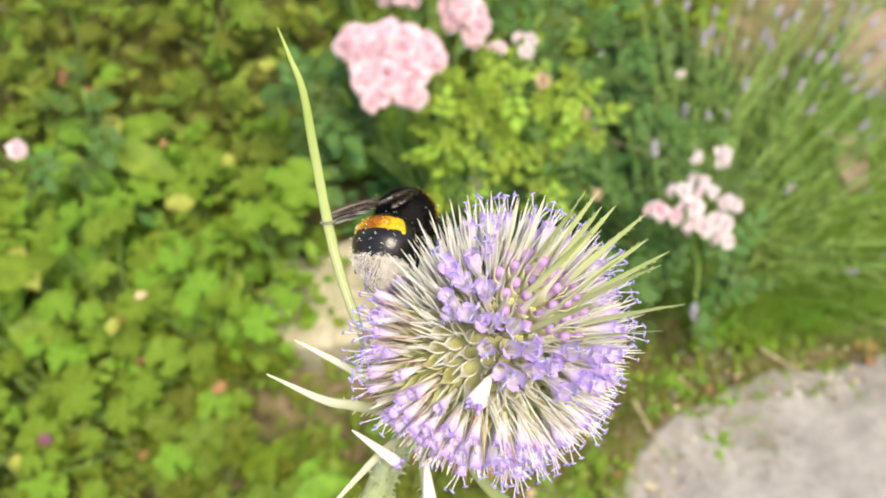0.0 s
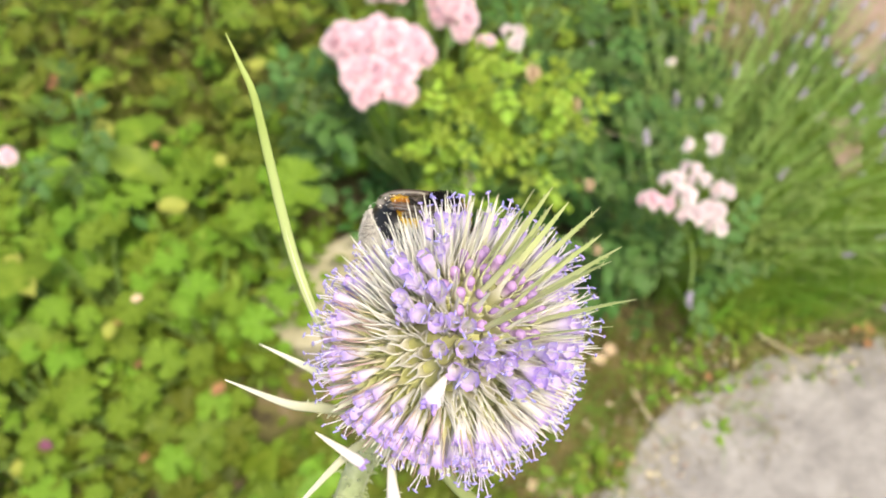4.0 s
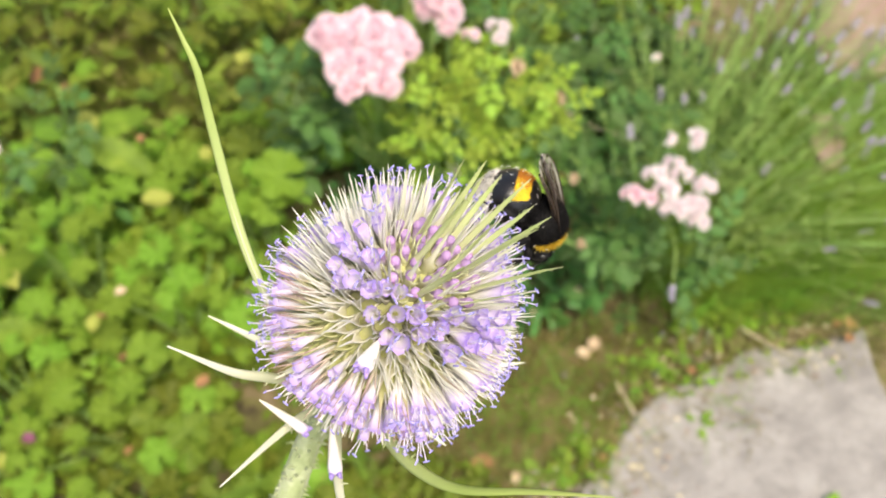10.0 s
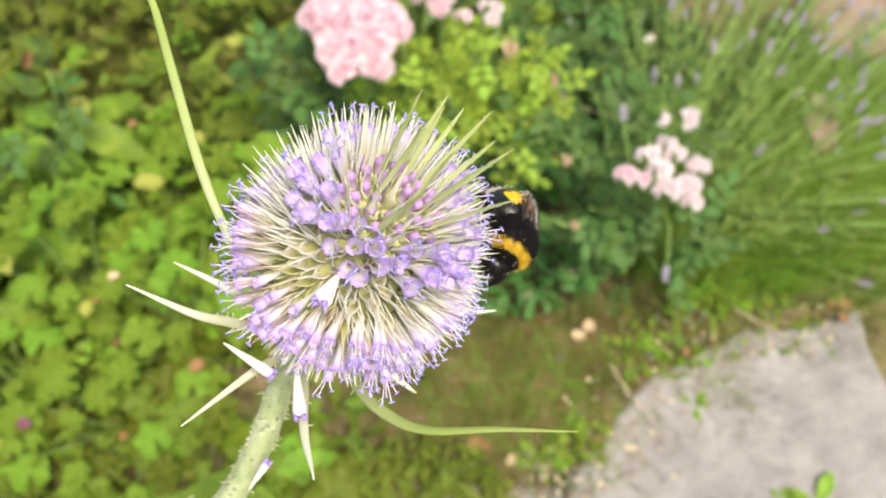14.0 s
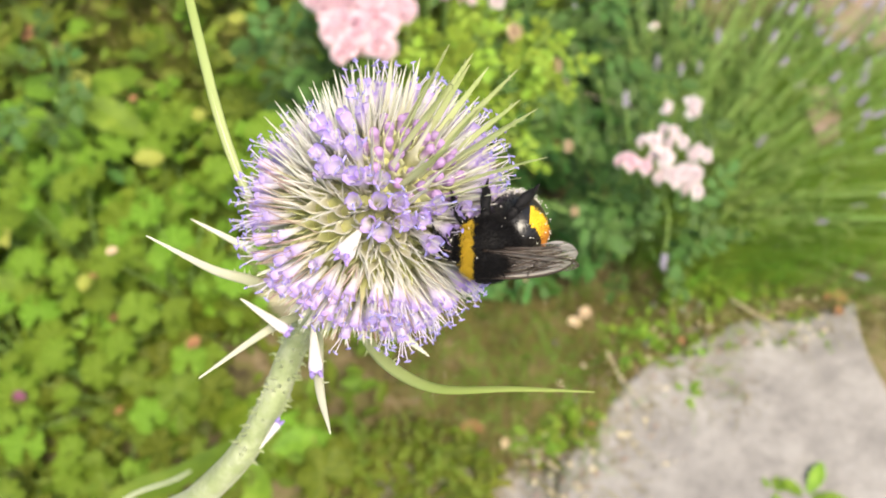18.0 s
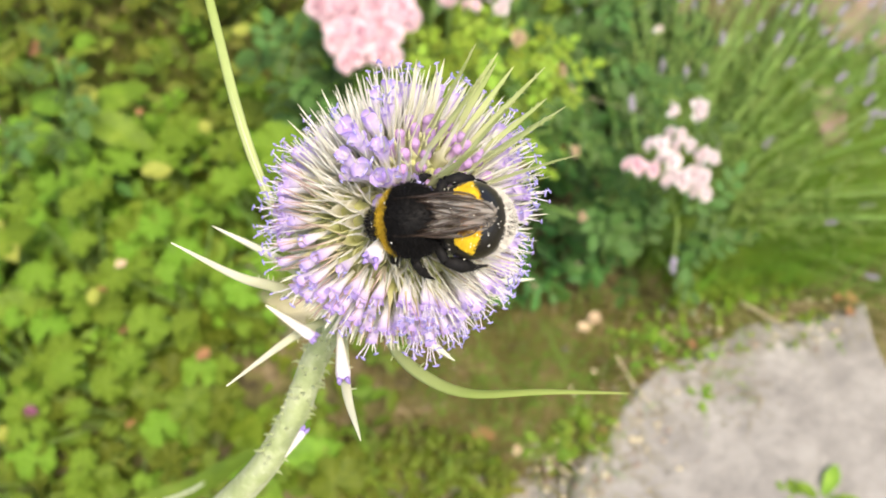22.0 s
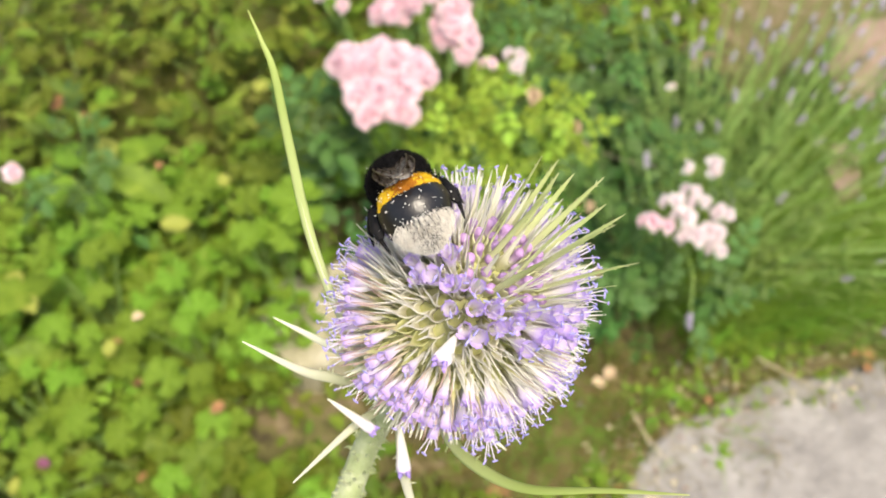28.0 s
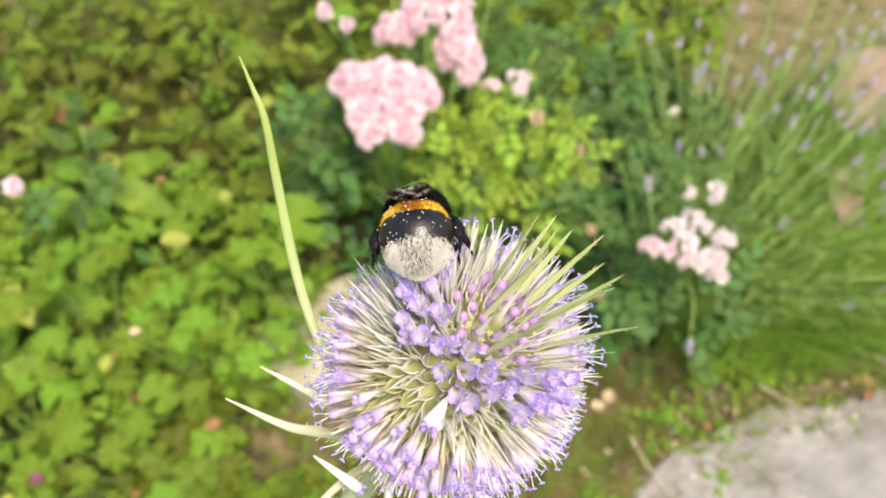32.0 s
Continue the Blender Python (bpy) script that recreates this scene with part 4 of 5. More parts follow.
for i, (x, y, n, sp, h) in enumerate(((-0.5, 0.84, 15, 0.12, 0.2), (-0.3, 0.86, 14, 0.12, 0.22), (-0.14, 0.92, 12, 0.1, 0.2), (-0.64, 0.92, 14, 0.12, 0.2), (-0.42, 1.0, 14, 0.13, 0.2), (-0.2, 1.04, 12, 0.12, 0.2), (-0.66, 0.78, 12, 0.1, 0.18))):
    # Olive leaves carry the shade behind the bed in their colour.
    lobed_plant(x, y, n, sp, h, 300 + i, (0.026, 0.05), meshes=LOBED_SHADE + LOBED[:1], label="bushy plant with scalloped leaves, shade put into their olive colour")


# small creeping leaves, too many to count
def ground_cover(cx, cy, rx, ry, count, mat, name, label, size, height, seed):
    r = random.Random(seed)
    s = Shape()
    for _ in range(count):
        a, f = r.uniform(0, 6.28), math.sqrt(r.random())
        p = Vector((cx + math.cos(a) * rx * f, cy + math.sin(a) * ry * f, r.uniform(0.0, height)))
        t = frame_of(p, (r.uniform(-0.6, 0.6), r.uniform(-0.8, 0.4), 1)) @ Matrix.Rotation(r.uniform(0, 6.28), 4, "Z")
        l = size * r.uniform(0.6, 1.3)
        w = l * r.uniform(0.4, 0.6)
        q = [(0, 0, 0), (l * 0.35, w * 0.5, 0.1 * l), (l * 0.8, w * 0.4, 0.02 * l), (l, 0, -0.1 * l), (l * 0.8, -w * 0.4, 0.02 * l), (l * 0.35, -w * 0.5, 0.1 * l), (l * 0.5, 0, -0.04 * l)]
        i = [s.vert(t @ Vector(v), 0.5) for v in q]
        for k in range(6):
            s.face((i[6], i[k], i[(k + 1) % 6]))
    ob = link(name, s.mesh(name, [mat]))
    return tagged(ob, label, "ground cover", kind="stuff")


ground_cover(-0.02, 0.235, 0.11, 0.06, 700, OLIVE, "ground_cover", "small creeping dull green leaves beside the paving", 0.014, 0.02, 5)
ground_cover(-0.43, 0.42, 0.22, 0.3, 1700, OLIVE, "undergrowth", "dark green undergrowth of small leaves", 0.02, 0.08, 6)
# Olive instead of leaf green paints the shaded gaps between the plants.
ground_cover(-0.33, 0.43, 0.32, 0.26, 900, OLIVE, "undergrowth", "green undergrowth between the bedding plants", 0.022, 0.06, 19)
ground_cover(-0.38, 0.52, 0.26, 0.17, 1300, LEAF, "undergrowth", "fresh green leaves filling the bed below the taller plants", 0.02, 0.13, 23)
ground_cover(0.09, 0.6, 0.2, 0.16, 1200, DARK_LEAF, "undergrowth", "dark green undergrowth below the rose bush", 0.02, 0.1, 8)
ground_cover(0.35, 0.41, 0.16, 0.05, 90, LEAF, "ground_cover", "scattered green weeds along the paving", 0.012, 0.012, 9)
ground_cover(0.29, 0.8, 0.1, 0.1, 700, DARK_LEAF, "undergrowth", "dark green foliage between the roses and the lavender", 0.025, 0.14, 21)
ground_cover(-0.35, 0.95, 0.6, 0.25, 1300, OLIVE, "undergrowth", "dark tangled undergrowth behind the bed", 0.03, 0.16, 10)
ground_cover(0.12, 1.05, 0.34, 0.2, 1700, LEAF, "undergrowth", "green foliage beyond the lavender", 0.025, 0.12, 14)


def blades(regions, count, mat, name, label, length, lean, seed, width=1.1 * MM):
    r = random.Random(seed)
    s = Shape()
    for _ in range(count):
        x0, x1, y0, y1 = regions[r.randrange(len(regions))]
        p = Vector((r.uniform(x0, x1), r.uniform(y0, y1), -0.014))
        a = r.uniform(0, 6.28)
        d = Vector((math.cos(a), math.sin(a), 0)) * r.uniform(0.2, 1.0) + Vector(lean)
        l = r.uniform(*length)
        sd = Vector((-d.y, d.x, 0)).normalized() * width * r.uniform(0.6, 1.3)
        prev = None
        for k in range(5):
            f = k / 4
            q = p + d * l * f * f + Vector((0, 0, l * (f - 0.45 * f * f)))
            e = s.vert(q - sd * (1 - f * 0.92), f), s.vert(q + sd * (1 - f * 0.92), f)
            if prev:
                s.face((prev[0], prev[1], e[1], e[0]))
            prev = e
    ob = link(name, s.mesh(name, [mat]))
    return tagged(ob, label, "grass", kind="stuff")


blades([(0.03, 0.4, 0.3, 0.5), (0.05, 0.22, 0.24, 0.42), (-0.1, 0.2, 0.33, 0.56), (-0.12, 0.1, 0.18, 0.32)], 6200, GRASS, "dry_grass", "short olive-brown grass and moss by the paving", (0.015, 0.045), (0, 0, 0), 31)
blades([(0.0, 0.4, 0.32, 0.5), (0.06, 0.2, 0.24, 0.4)], 600, GRASS_GREEN, "grass", "thin green grass by the paving", (0.02, 0.06), (0, 0, 0), 32)
blades([(-0.6, -0.05, 0.72, 1.05)], 1300, GRASS, "dry_grass", "yellow-brown grass behind the bed", (0.08, 0.22), (0, 0, 0), 38)
blades([(-0.65, 0.1, 0.7, 1.15)], 3800, OLIVE, "grass", "fine olive grass behind the bed", (0.06, 0.2), (0, 0, 0), 33)
blades([(0.02, 0.24, 0.2, 0.31), (0.1, 0.3, 0.28, 0.42), (0.3, 0.6, 0.41, 0.46)], 420, STRAW, "dry_litter", "dry straw litter along the paving edge", (0.012, 0.035), (0.4, -0.3, -0.2), 35, 0.8 * MM)
blades([(0.1, 0.24, 0.2, 0.36), (0.16, 0.36, 0.36, 0.44), (0.34, 0.6, 0.4, 0.47)], 900, GRASS, "dry_grass", "dry grass hanging over the paving edge", (0.02, 0.055), (0.3, -0.5, -0.1), 37, 0.9 * MM)
blades([(0.0, 0.3, 0.28, 0.46)], 3200, GRASS, "dry_grass", "short mossy brown-green turf beside the paving", (0.01, 0.035), (0, 0, 0), 39, 1.3 * MM)
blades([(0.0, 0.3, 0.26, 0.46)], 500, STRAW, "dry_litter", "scattered straw bits on the turf", (0.01, 0.03), (0.5, 0.2, -0.25), 40, 0.8 * MM)
blades([(-0.02, 0.24, 0.26, 0.44)], 450, GRASS_GREEN, "grass", "sparse green grass in the turf", (0.015, 0.05), (0, 0, 0), 41)
blades([(0.26, 0.5, 0.48, 0.7)], 2600, GRASS_GREEN, "grass", "long arching green grass round the lavender", (0.12, 0.3), (0.9, 0.35, 0), 34, 0.8 * MM)
blades([(0.42, 0.8, 0.48, 0.85)], 900, GRASS, "dry_grass", "yellow-brown grass among the lavender", (0.06, 0.17), (0.5, 0.2, 0), 43, 0.9 * MM)
blades([(0.3, 0.75, 0.45, 0.72)], 1900, GRASS_GREEN, "grass", "fine green grass beyond the lavender", (0.06, 0.16), (0.6, 0.1, 0), 36, 0.8 * MM)


# ------------------------------------------------------------------ roses
def rose_bloom(seed, petals=42):
    """A double, ruffled bloom about one unit across, opening along z."""
    r = random.Random(seed)
    s = Shape()
    for k in range(petals):
        f = k / petals
        a = k * 2.4 + r.uniform(-0.2, 0.2)
        open_ = radians(4 + 84 * f ** 1.2 + r.uniform(-12, 12))
        l = 0.3 + 0.2 * f
        w = 0.14 + 0.15 * f
        d = Vector((math.cos(a), math.sin(a), 0))
        t = Vector((-d.y, d.x, 0))
        off = Vector((0, 0, 0))
        if f < 0.6:
            b = r.uniform(0, 6.28)
            off = Vector((math.cos(b), math.sin(b), 0)) * 0.2 * math.sqrt(r.random())
            open_ = radians(r.uniform(-30, 55))
        rows = []
        for i in range(5):
            g = i / 4
            o = open_ * (0.55 + 0.6 * g)
            p = off + d * (l * g * math.sin(o) + 0.03) + Vector((0, 0, l * g * math.cos(o) * 0.9 + 0.05 * (1 - f)))
            ww = w * math.sin(math.pi * (0.18 + 0.62 * g)) * (1 if i < 4 else 0.75)
            cup = 0.06 * g
            rows.append([s.vert(p + t * ww * q - d * cup * q * q * 1.4 + Vector((0, 0, r.uniform(-0.015, 0.015) + cup * q * q)), 0.25 + g * (0.4 + 0.35 * f)) for q in (-1, -0.4, 0.4, 1)])
        for u, v in zip(rows, rows[1:]):
            for q in range(3):
                s.face((u[q], u[q + 1], v[q + 1], v[q]))
    s.tube([(0, 0, -0.1), (0, 0, 0.06)], [0.06, 0.12], 7, 1)
    return s


BLOOMS = {m.name: [rose_bloom(40 + k).mesh("bloom", [m, DARK_LEAF]) for k in range(5)] for m in (PETAL, PALE_PETAL, WILTED)}


def rose_leaf(seed):
    """A compound leaf of five toothed leaflets, about one unit long, along x."""
    r = random.Random(seed)
    s = Shape()
    s.tube([(0, 0, 0), (0.35, 0, 0.03), (0.7, 0, 0)], [0.012, 0.01, 0.007], 5, 0)
    for x, sd, l in ((0.68, 0, 0.4), (0.5, 1, 0.34), (0.5, -1, 0.34), (0.24, 1, 0.28), (0.24, -1, 0.28)):
        a = sd * r.uniform(0.9, 1.2)
        d = Vector((math.cos(a), math.sin(a), r.uniform(-0.15, 0.1)))
        t = Vector((-math.sin(a), math.cos(a), 0))
        b = Vector((x, 0, 0.01))
        rows = []
        for i in range(8):
            f = i / 7
            w = l * 0.34 * math.sin(math.pi * (0.04 + 0.93 * f)) ** 0.8 * (1 + (0.06 if i % 2 else -0.06))
            p = b + d * (0.03 + l * f) + Vector((0, 0, -0.1 * l * f * f))
            rows.append([s.vert(p + t * w * q + Vector((0, 0, 0.25 * w * abs(q))), f) for q in (-1, 0, 1)])
        for u, v in zip(rows, rows[1:]):
            for q in range(2):
                s.face((u[q], u[q + 1], v[q + 1], v[q]))
    return s


ROSE_LEAVES = [rose_leaf(60 + k) for k in range(5)]
LEAF_SETS = {m.name: [s.mesh("leaf", [m]) for s in ROSE_LEAVES] for m in (ROSE_LEAF, DARK_LEAF)}


def rose_bush(base, clusters, leaf_zones, label, seed):
    r = random.Random(seed)
    bush = tagged(new("rose_bush"), label, "rose bush", "rose bushes")
    bush.location = base
    B = Vector(base)
    for centre, radius, count, size, mat, squash in clusters:
        c = Vector(centre) - B
        st = Shape().tube(curve_points([(0, 0, 0), c * 0.5 + Vector((r.uniform(-0.03, 0.03), 0.02, 0.02)), c - Vector((0, 0, radius * 0.5))], 10), [2.2 * MM - 0.1 * MM * i for i in range(10)], 6)
        stem = part("stem", st, [LAV_STEM], bush)
        for k in range(count):
            # spread over the upper, forward half of a ball
            z = 1 - (k + 0.5) / count * 1.25
            a = k * 2.4 + r.uniform(-0.2, 0.2)
            q = math.sqrt(max(0, 1 - z * z))
            d = Vector((q * math.cos(a), q * math.sin(a), z))
            n = (d + Vector((0, -0.35, 0.25))).normalized()
            p = c + Vector((d.x * radius, d.y * radius * 0.9, d.z * radius * squash)) * r.uniform(0.82, 1.12)
            link("bloom", BLOOMS[mat.name][r.randrange(5)], bush, frame_of(p, n) @ Matrix.Rotation(r.uniform(0, 6.28), 4, "Z") @ Matrix.Scale(size * r.uniform(0.7, 1.2), 4))
    for (x, y, z), (sx, sy, sz), count, mat, size in leaf_zones:
        for k in range(count):
            p = Vector((x + r.uniform(-sx, sx), y + r.uniform(-sy, sy), z + r.uniform(-sz, sz))) - B
            a = r.uniform(0, 6.28)
            nrm = Vector((r.uniform(-0.5, 0.5), r.uniform(-0.7, 0.3), 1))
            link("leaf", LEAF_SETS[mat.name][r.randrange(5)], bush, frame_of(p, nrm, (math.cos(a), math.sin(a), 0)) @ Matrix.Scale(size * r.uniform(0.75, 1.2), 4))
            if k % 3 == 0:
                st = Shape().tube(curve_points([(r.uniform(-0.03, 0.03), r.uniform(-0.03, 0.03), 0), p * 0.5 + Vector((0, 0, 0.04)), p], 7), [1.3 * MM] * 7, 5)
                part("twig", st, [LAV_STEM], bush)
    return bush


rose_bush((0.0, 0.62, -0.012),
          [((-0.0419, 0.5772, 0.3767), 0.021, 12, 0.028, PETAL, 0.85), ((-0.0748, 0.5792, 0.3776), 0.013, 9, 0.026, PETAL, 0.85), ((-0.0164, 0.5708, 0.3739), 0.013, 9, 0.026, PETAL, 0.85),
           ((-0.0288, 0.5480, 0.3660), 0.011, 5, 0.026, PETAL, 0.85), ((-0.0745, 0.5540, 0.3690), 0.009, 4, 0.025, PETAL, 0.85), ((-0.0535, 0.5468, 0.3633), 0.019, 10, 0.027, PETAL, 0.85), ((-0.0662, 0.5358, 0.3589), 0.011, 4, 0.024, PETAL, 0.9), ((-0.0356, 0.5394, 0.3609), 0.011, 6, 0.025, PETAL, 0.85),
           ((-0.0015, 0.6778, 0.3715), 0.03, 15, 0.028, PETAL, 0.85), ((-0.0417, 0.6678, 0.3646), 0.014, 6, 0.024, PETAL, 0.9), ((0.0304, 0.6347, 0.3435), 0.011, 4, 0.024, PETAL, 0.9), ((0.0181, 0.6553, 0.3563), 0.019, 8, 0.026, PETAL, 0.85),
           ((-0.0954, 0.6718, 0.3692), 0.002, 1, 0.018, PETAL, 1.0), ((-0.1170, 0.6840, 0.3773), 0.002, 1, 0.018, PETAL, 1.0), ((0.0530, 0.6193, 0.3341), 0.005, 2, 0.018, PETAL, 1.0), ((0.0817, 0.6237, 0.3371), 0.008, 3, 0.02, PALE_PETAL, 1.0),
           ((0.0287, 0.5333, 0.2220), 0.004, 1, 0.025, PALE_PETAL, 1.0),
           *((place, 0.003, 1, size, WILTED, 1.0) for place, size in (((0.1510, 0.5002, 0.2522), 0.017), ((0.1599, 0.4539, 0.2015), 0.016), ((0.1401, 0.5834, 0.2783), 0.018), ((0.0969, 0.5983, 0.3097), 0.018)))],
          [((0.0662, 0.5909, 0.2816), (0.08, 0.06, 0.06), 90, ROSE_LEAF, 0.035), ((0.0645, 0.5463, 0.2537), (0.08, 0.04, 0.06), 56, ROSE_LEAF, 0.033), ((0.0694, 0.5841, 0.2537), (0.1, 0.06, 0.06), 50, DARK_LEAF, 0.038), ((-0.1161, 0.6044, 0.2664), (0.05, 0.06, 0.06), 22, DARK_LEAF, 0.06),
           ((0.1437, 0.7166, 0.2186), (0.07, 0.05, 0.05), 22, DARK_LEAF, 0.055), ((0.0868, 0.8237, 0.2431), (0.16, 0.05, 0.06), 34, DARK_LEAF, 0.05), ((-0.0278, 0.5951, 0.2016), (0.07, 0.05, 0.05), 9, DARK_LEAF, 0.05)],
          "rose bush with clusters of double pink blooms", 3)
rose_bush((0.26, 0.52, -0.012),
          [(place, 0.005, count, size, mat, 0.9) for place, count, size, mat in (
              ((0.2321, 0.4963, 0.3181), 1, 0.022, PALE_PETAL), ((0.2551, 0.4960, 0.3180), 1, 0.026, PALE_PETAL), ((0.2409, 0.4771, 0.3051), 2, 0.018, PALE_PETAL), ((0.2215, 0.4680, 0.2990), 2, 0.02, PALE_PETAL),
              ((0.2482, 0.4677, 0.2988), 2, 0.019, PALE_PETAL), ((0.2716, 0.4576, 0.2921), 2, 0.021, PALE_PETAL), ((0.2618, 0.4436, 0.2826), 3, 0.023, PALE_PETAL), ((0.2403, 0.4403, 0.2803), 2, 0.021, PALE_PETAL),
              ((0.2626, 0.4285, 0.2724), 2, 0.019, PALE_PETAL), ((0.1993, 0.4532, 0.2889), 2, 0.018, PETAL), ((0.2137, 0.4486, 0.2858), 2, 0.019, PETAL), ((0.2315, 0.4564, 0.2911), 2, 0.019, PALE_PETAL))],
          [((0.2056, 0.5607, 0.2155), (0.06, 0.05, 0.05), 22, DARK_LEAF, 0.05), ((0.2301, 0.4829, 0.1669), (0.07, 0.03, 0.05), 20, DARK_LEAF, 0.05), ((0.2882, 0.4718, 0.1246), (0.06, 0.03, 0.04), 14, DARK_LEAF, 0.045)],
          "small rose bush with a cluster of pale pink blooms", 4)
rose_bush((-0.42, 0.62, -0.012), [((-0.3624, 0.4487, 0.3872), 0.004, 1, 0.024, PETAL, 1.0)], [((-0.42, 0.62, 0.2), (0.06, 0.05, 0.06), 10, DARK_LEAF, 0.05)], "low rose with a single pink bloom", 6)


# ------------------------------------------------------------------ lavender
def spike_shape(seed):
    r = random.Random(seed)
    s = Shape()
    for k in range(22):
        z = (k // 5) * 0.2 + r.uniform(0, 0.08)
        a = k * 1.3
        s.ball((0.13 * math.cos(a), 0.13 * math.sin(a), z), (0.09, 0.09, 0.13), 6, 4)
    return s


SPIKES = [spike_shape(k).mesh("flower_spike", [LAVENDER]) for k in range(4)]


def lavender(x, y, count, reach, height, seed, lean=(0.6, 0.0, 0)):
    r = random.Random(seed)
    plant = tagged(new("lavender"), "faded lavender with grey-violet spikes on arching green stems", "lavender", "lavender plants")
    plant.location = (x, y, -0.012)
    fo = Shape()
    for k in range(count):
        st = Shape()
        a = r.uniform(0, 6.28)
        d = Vector((math.cos(a), math.sin(a), 0)) * r.uniform(0.1, 0.7) + Vector(lean)
        tip = d * reach * r.uniform(0.4, 1.1) + Vector((0, 0, height * r.uniform(0.55, 1.05)))
        pts = curve_points([(r.uniform(-0.02, 0.02), r.uniform(-0.02, 0.02), 0), tip * 0.45 + Vector((0, 0, height * 0.25)), tip], 8)
        st.tube(pts, [0.8 * MM] * 8, 4)
        if r.random() < (0.95 if tip.x + x > 0.5 or tip.y + y > 0.74 else 0.3):
            link("flower_spike", SPIKES[r.randrange(4)], plant, frame_of(tip, (pts[-1] - pts[-2]) + Vector((0, 0, 0.01))) @ Matrix.Scale(r.uniform(0.011, 0.018), 4))
        for j in range(14):
            f = r.uniform(0.05, 0.75)
            p = pts[int(f * 7)]
            q = p + Vector((r.uniform(-1, 1), r.uniform(-1, 1), r.uniform(0.2, 1))) * 0.028
            fo.tube([p, p.lerp(q, 0.5) + Vector((0, 0, 0.003)), q], [1.0 * MM, 1.3 * MM, 0.3 * MM], 4, flat=0.4)
        part("stem", st, [LAV_STEM], plant)
    tagged(part("foliage", fo, [LAV_STEM], plant), kind="stuff")


for i, (x, y, n, re, h, le) in enumerate(((0.3, 0.53, 34, 0.3, 0.2, (0.8, 0.25, 0)), (0.34, 0.57, 34, 0.34, 0.22, (0.6, 0.6, 0)), (0.29, 0.6, 30, 0.3, 0.25, (0.25, 0.7, 0)),
                                             (0.38, 0.52, 32, 0.32, 0.15, (1.0, 0.1, 0)), (0.36, 0.63, 34, 0.36, 0.22, (0.7, 0.8, 0)), (0.46, 0.6, 30, 0.34, 0.15, (0.9, 0.5, 0)), (0.5, 0.62, 26, 0.25, 0.17, (0.7, 0.5, 0)), (0.46, 0.68, 26, 0.3, 0.2, (0.6, 0.7, 0)))):
    lavender(x, y, n, re, h, 200 + i, le)


# ------------------------------------------------------------------ small things on the ground
def straw(ctrl, w, label="bent dry grass straw"):
    s = Shape().tube(curve_points(ctrl, 10), [w * (1 - 0.06 * i) for i in range(10)], 5)
    tagged(link("dry_straw", s.mesh("dry_straw", [STRAW])), label, "straw", "dry straws")


straw([(0.2189, 0.3714, 0.0300), (0.2373, 0.3420, 0.0150), (0.2664, 0.3042, 0.0040)], 0.9 * MM)
straw([(0.3813, 0.4409, 0.0200), (0.4113, 0.4248, 0.0120), (0.4447, 0.4087, 0.0040)], 1.1 * MM)
straw([(0.1508, 0.6310, 0.2200), (0.1802, 0.6142, 0.2000), (0.2007, 0.6006, 0.1600)], 0.9 * MM)
straw([(0.1536, 0.6267, 0.2200), (0.1989, 0.6094, 0.2000), (0.2507, 0.5996, 0.1900)], 0.9 * MM)


def scrap(p, size, mat, name, label, cat, seed):
    r = random.Random(seed)
    s = Shape()
    rows = []
    for i in range(7):
        f = i / 6
        w = 0.42 * math.sin(math.pi * (0.08 + 0.84 * f))
        rows.append([s.vert((f - 0.5, q * w, 0.18 * q * q + 0.12 * math.sin(f * 4 + seed) + r.uniform(-0.03, 0.03)), f) for q in (-1, -0.5, 0, 0.5, 1)])
    for a, b in zip(rows, rows[1:]):
        for q in range(4):
            s.face((a[q], a[q + 1], b[q + 1], b[q]))
    ob = link(name, s.mesh(name, [mat]), None, Matrix.Translation(p) @ Matrix.Rotation(r.uniform(0, 6.28), 4, "Z") @ Matrix.Scale(size, 4))
    tagged(ob, label, cat)


for k, (p, sz) in enumerate((((0.1807, 0.4918, 0.0300), 0.022), ((0.1898, 0.4170, 0.0080), 0.018), ((0.2031, 0.4277, 0.0100), 0.02), ((0.1900, 0.5497, 0.0500), 0.03), ((0.2452, 0.5152, 0.0500), 0.016), ((0.0983, 0.2698, 0.0040), 0.014), ((0.1315, 0.4628, 0.0300), 0.014))):
    scrap(p, sz, WILTED, "wilted_petal", "wilted cream rose petal on the grass", "petal", k)
for k, (p, sz) in enumerate((((-0.1238, 0.2652, 0.0300), 0.028), ((0.0610, 0.2866, 0.0060), 0.025), ((-0.2191, 0.3255, 0.1700), 0.016), ((0.5216, 0.4481, 0.0060), 0.02))):
    scrap(p, sz, DEAD, "dead_leaf", "curled orange-brown dead leaf", "dead leaf", 20 + k)


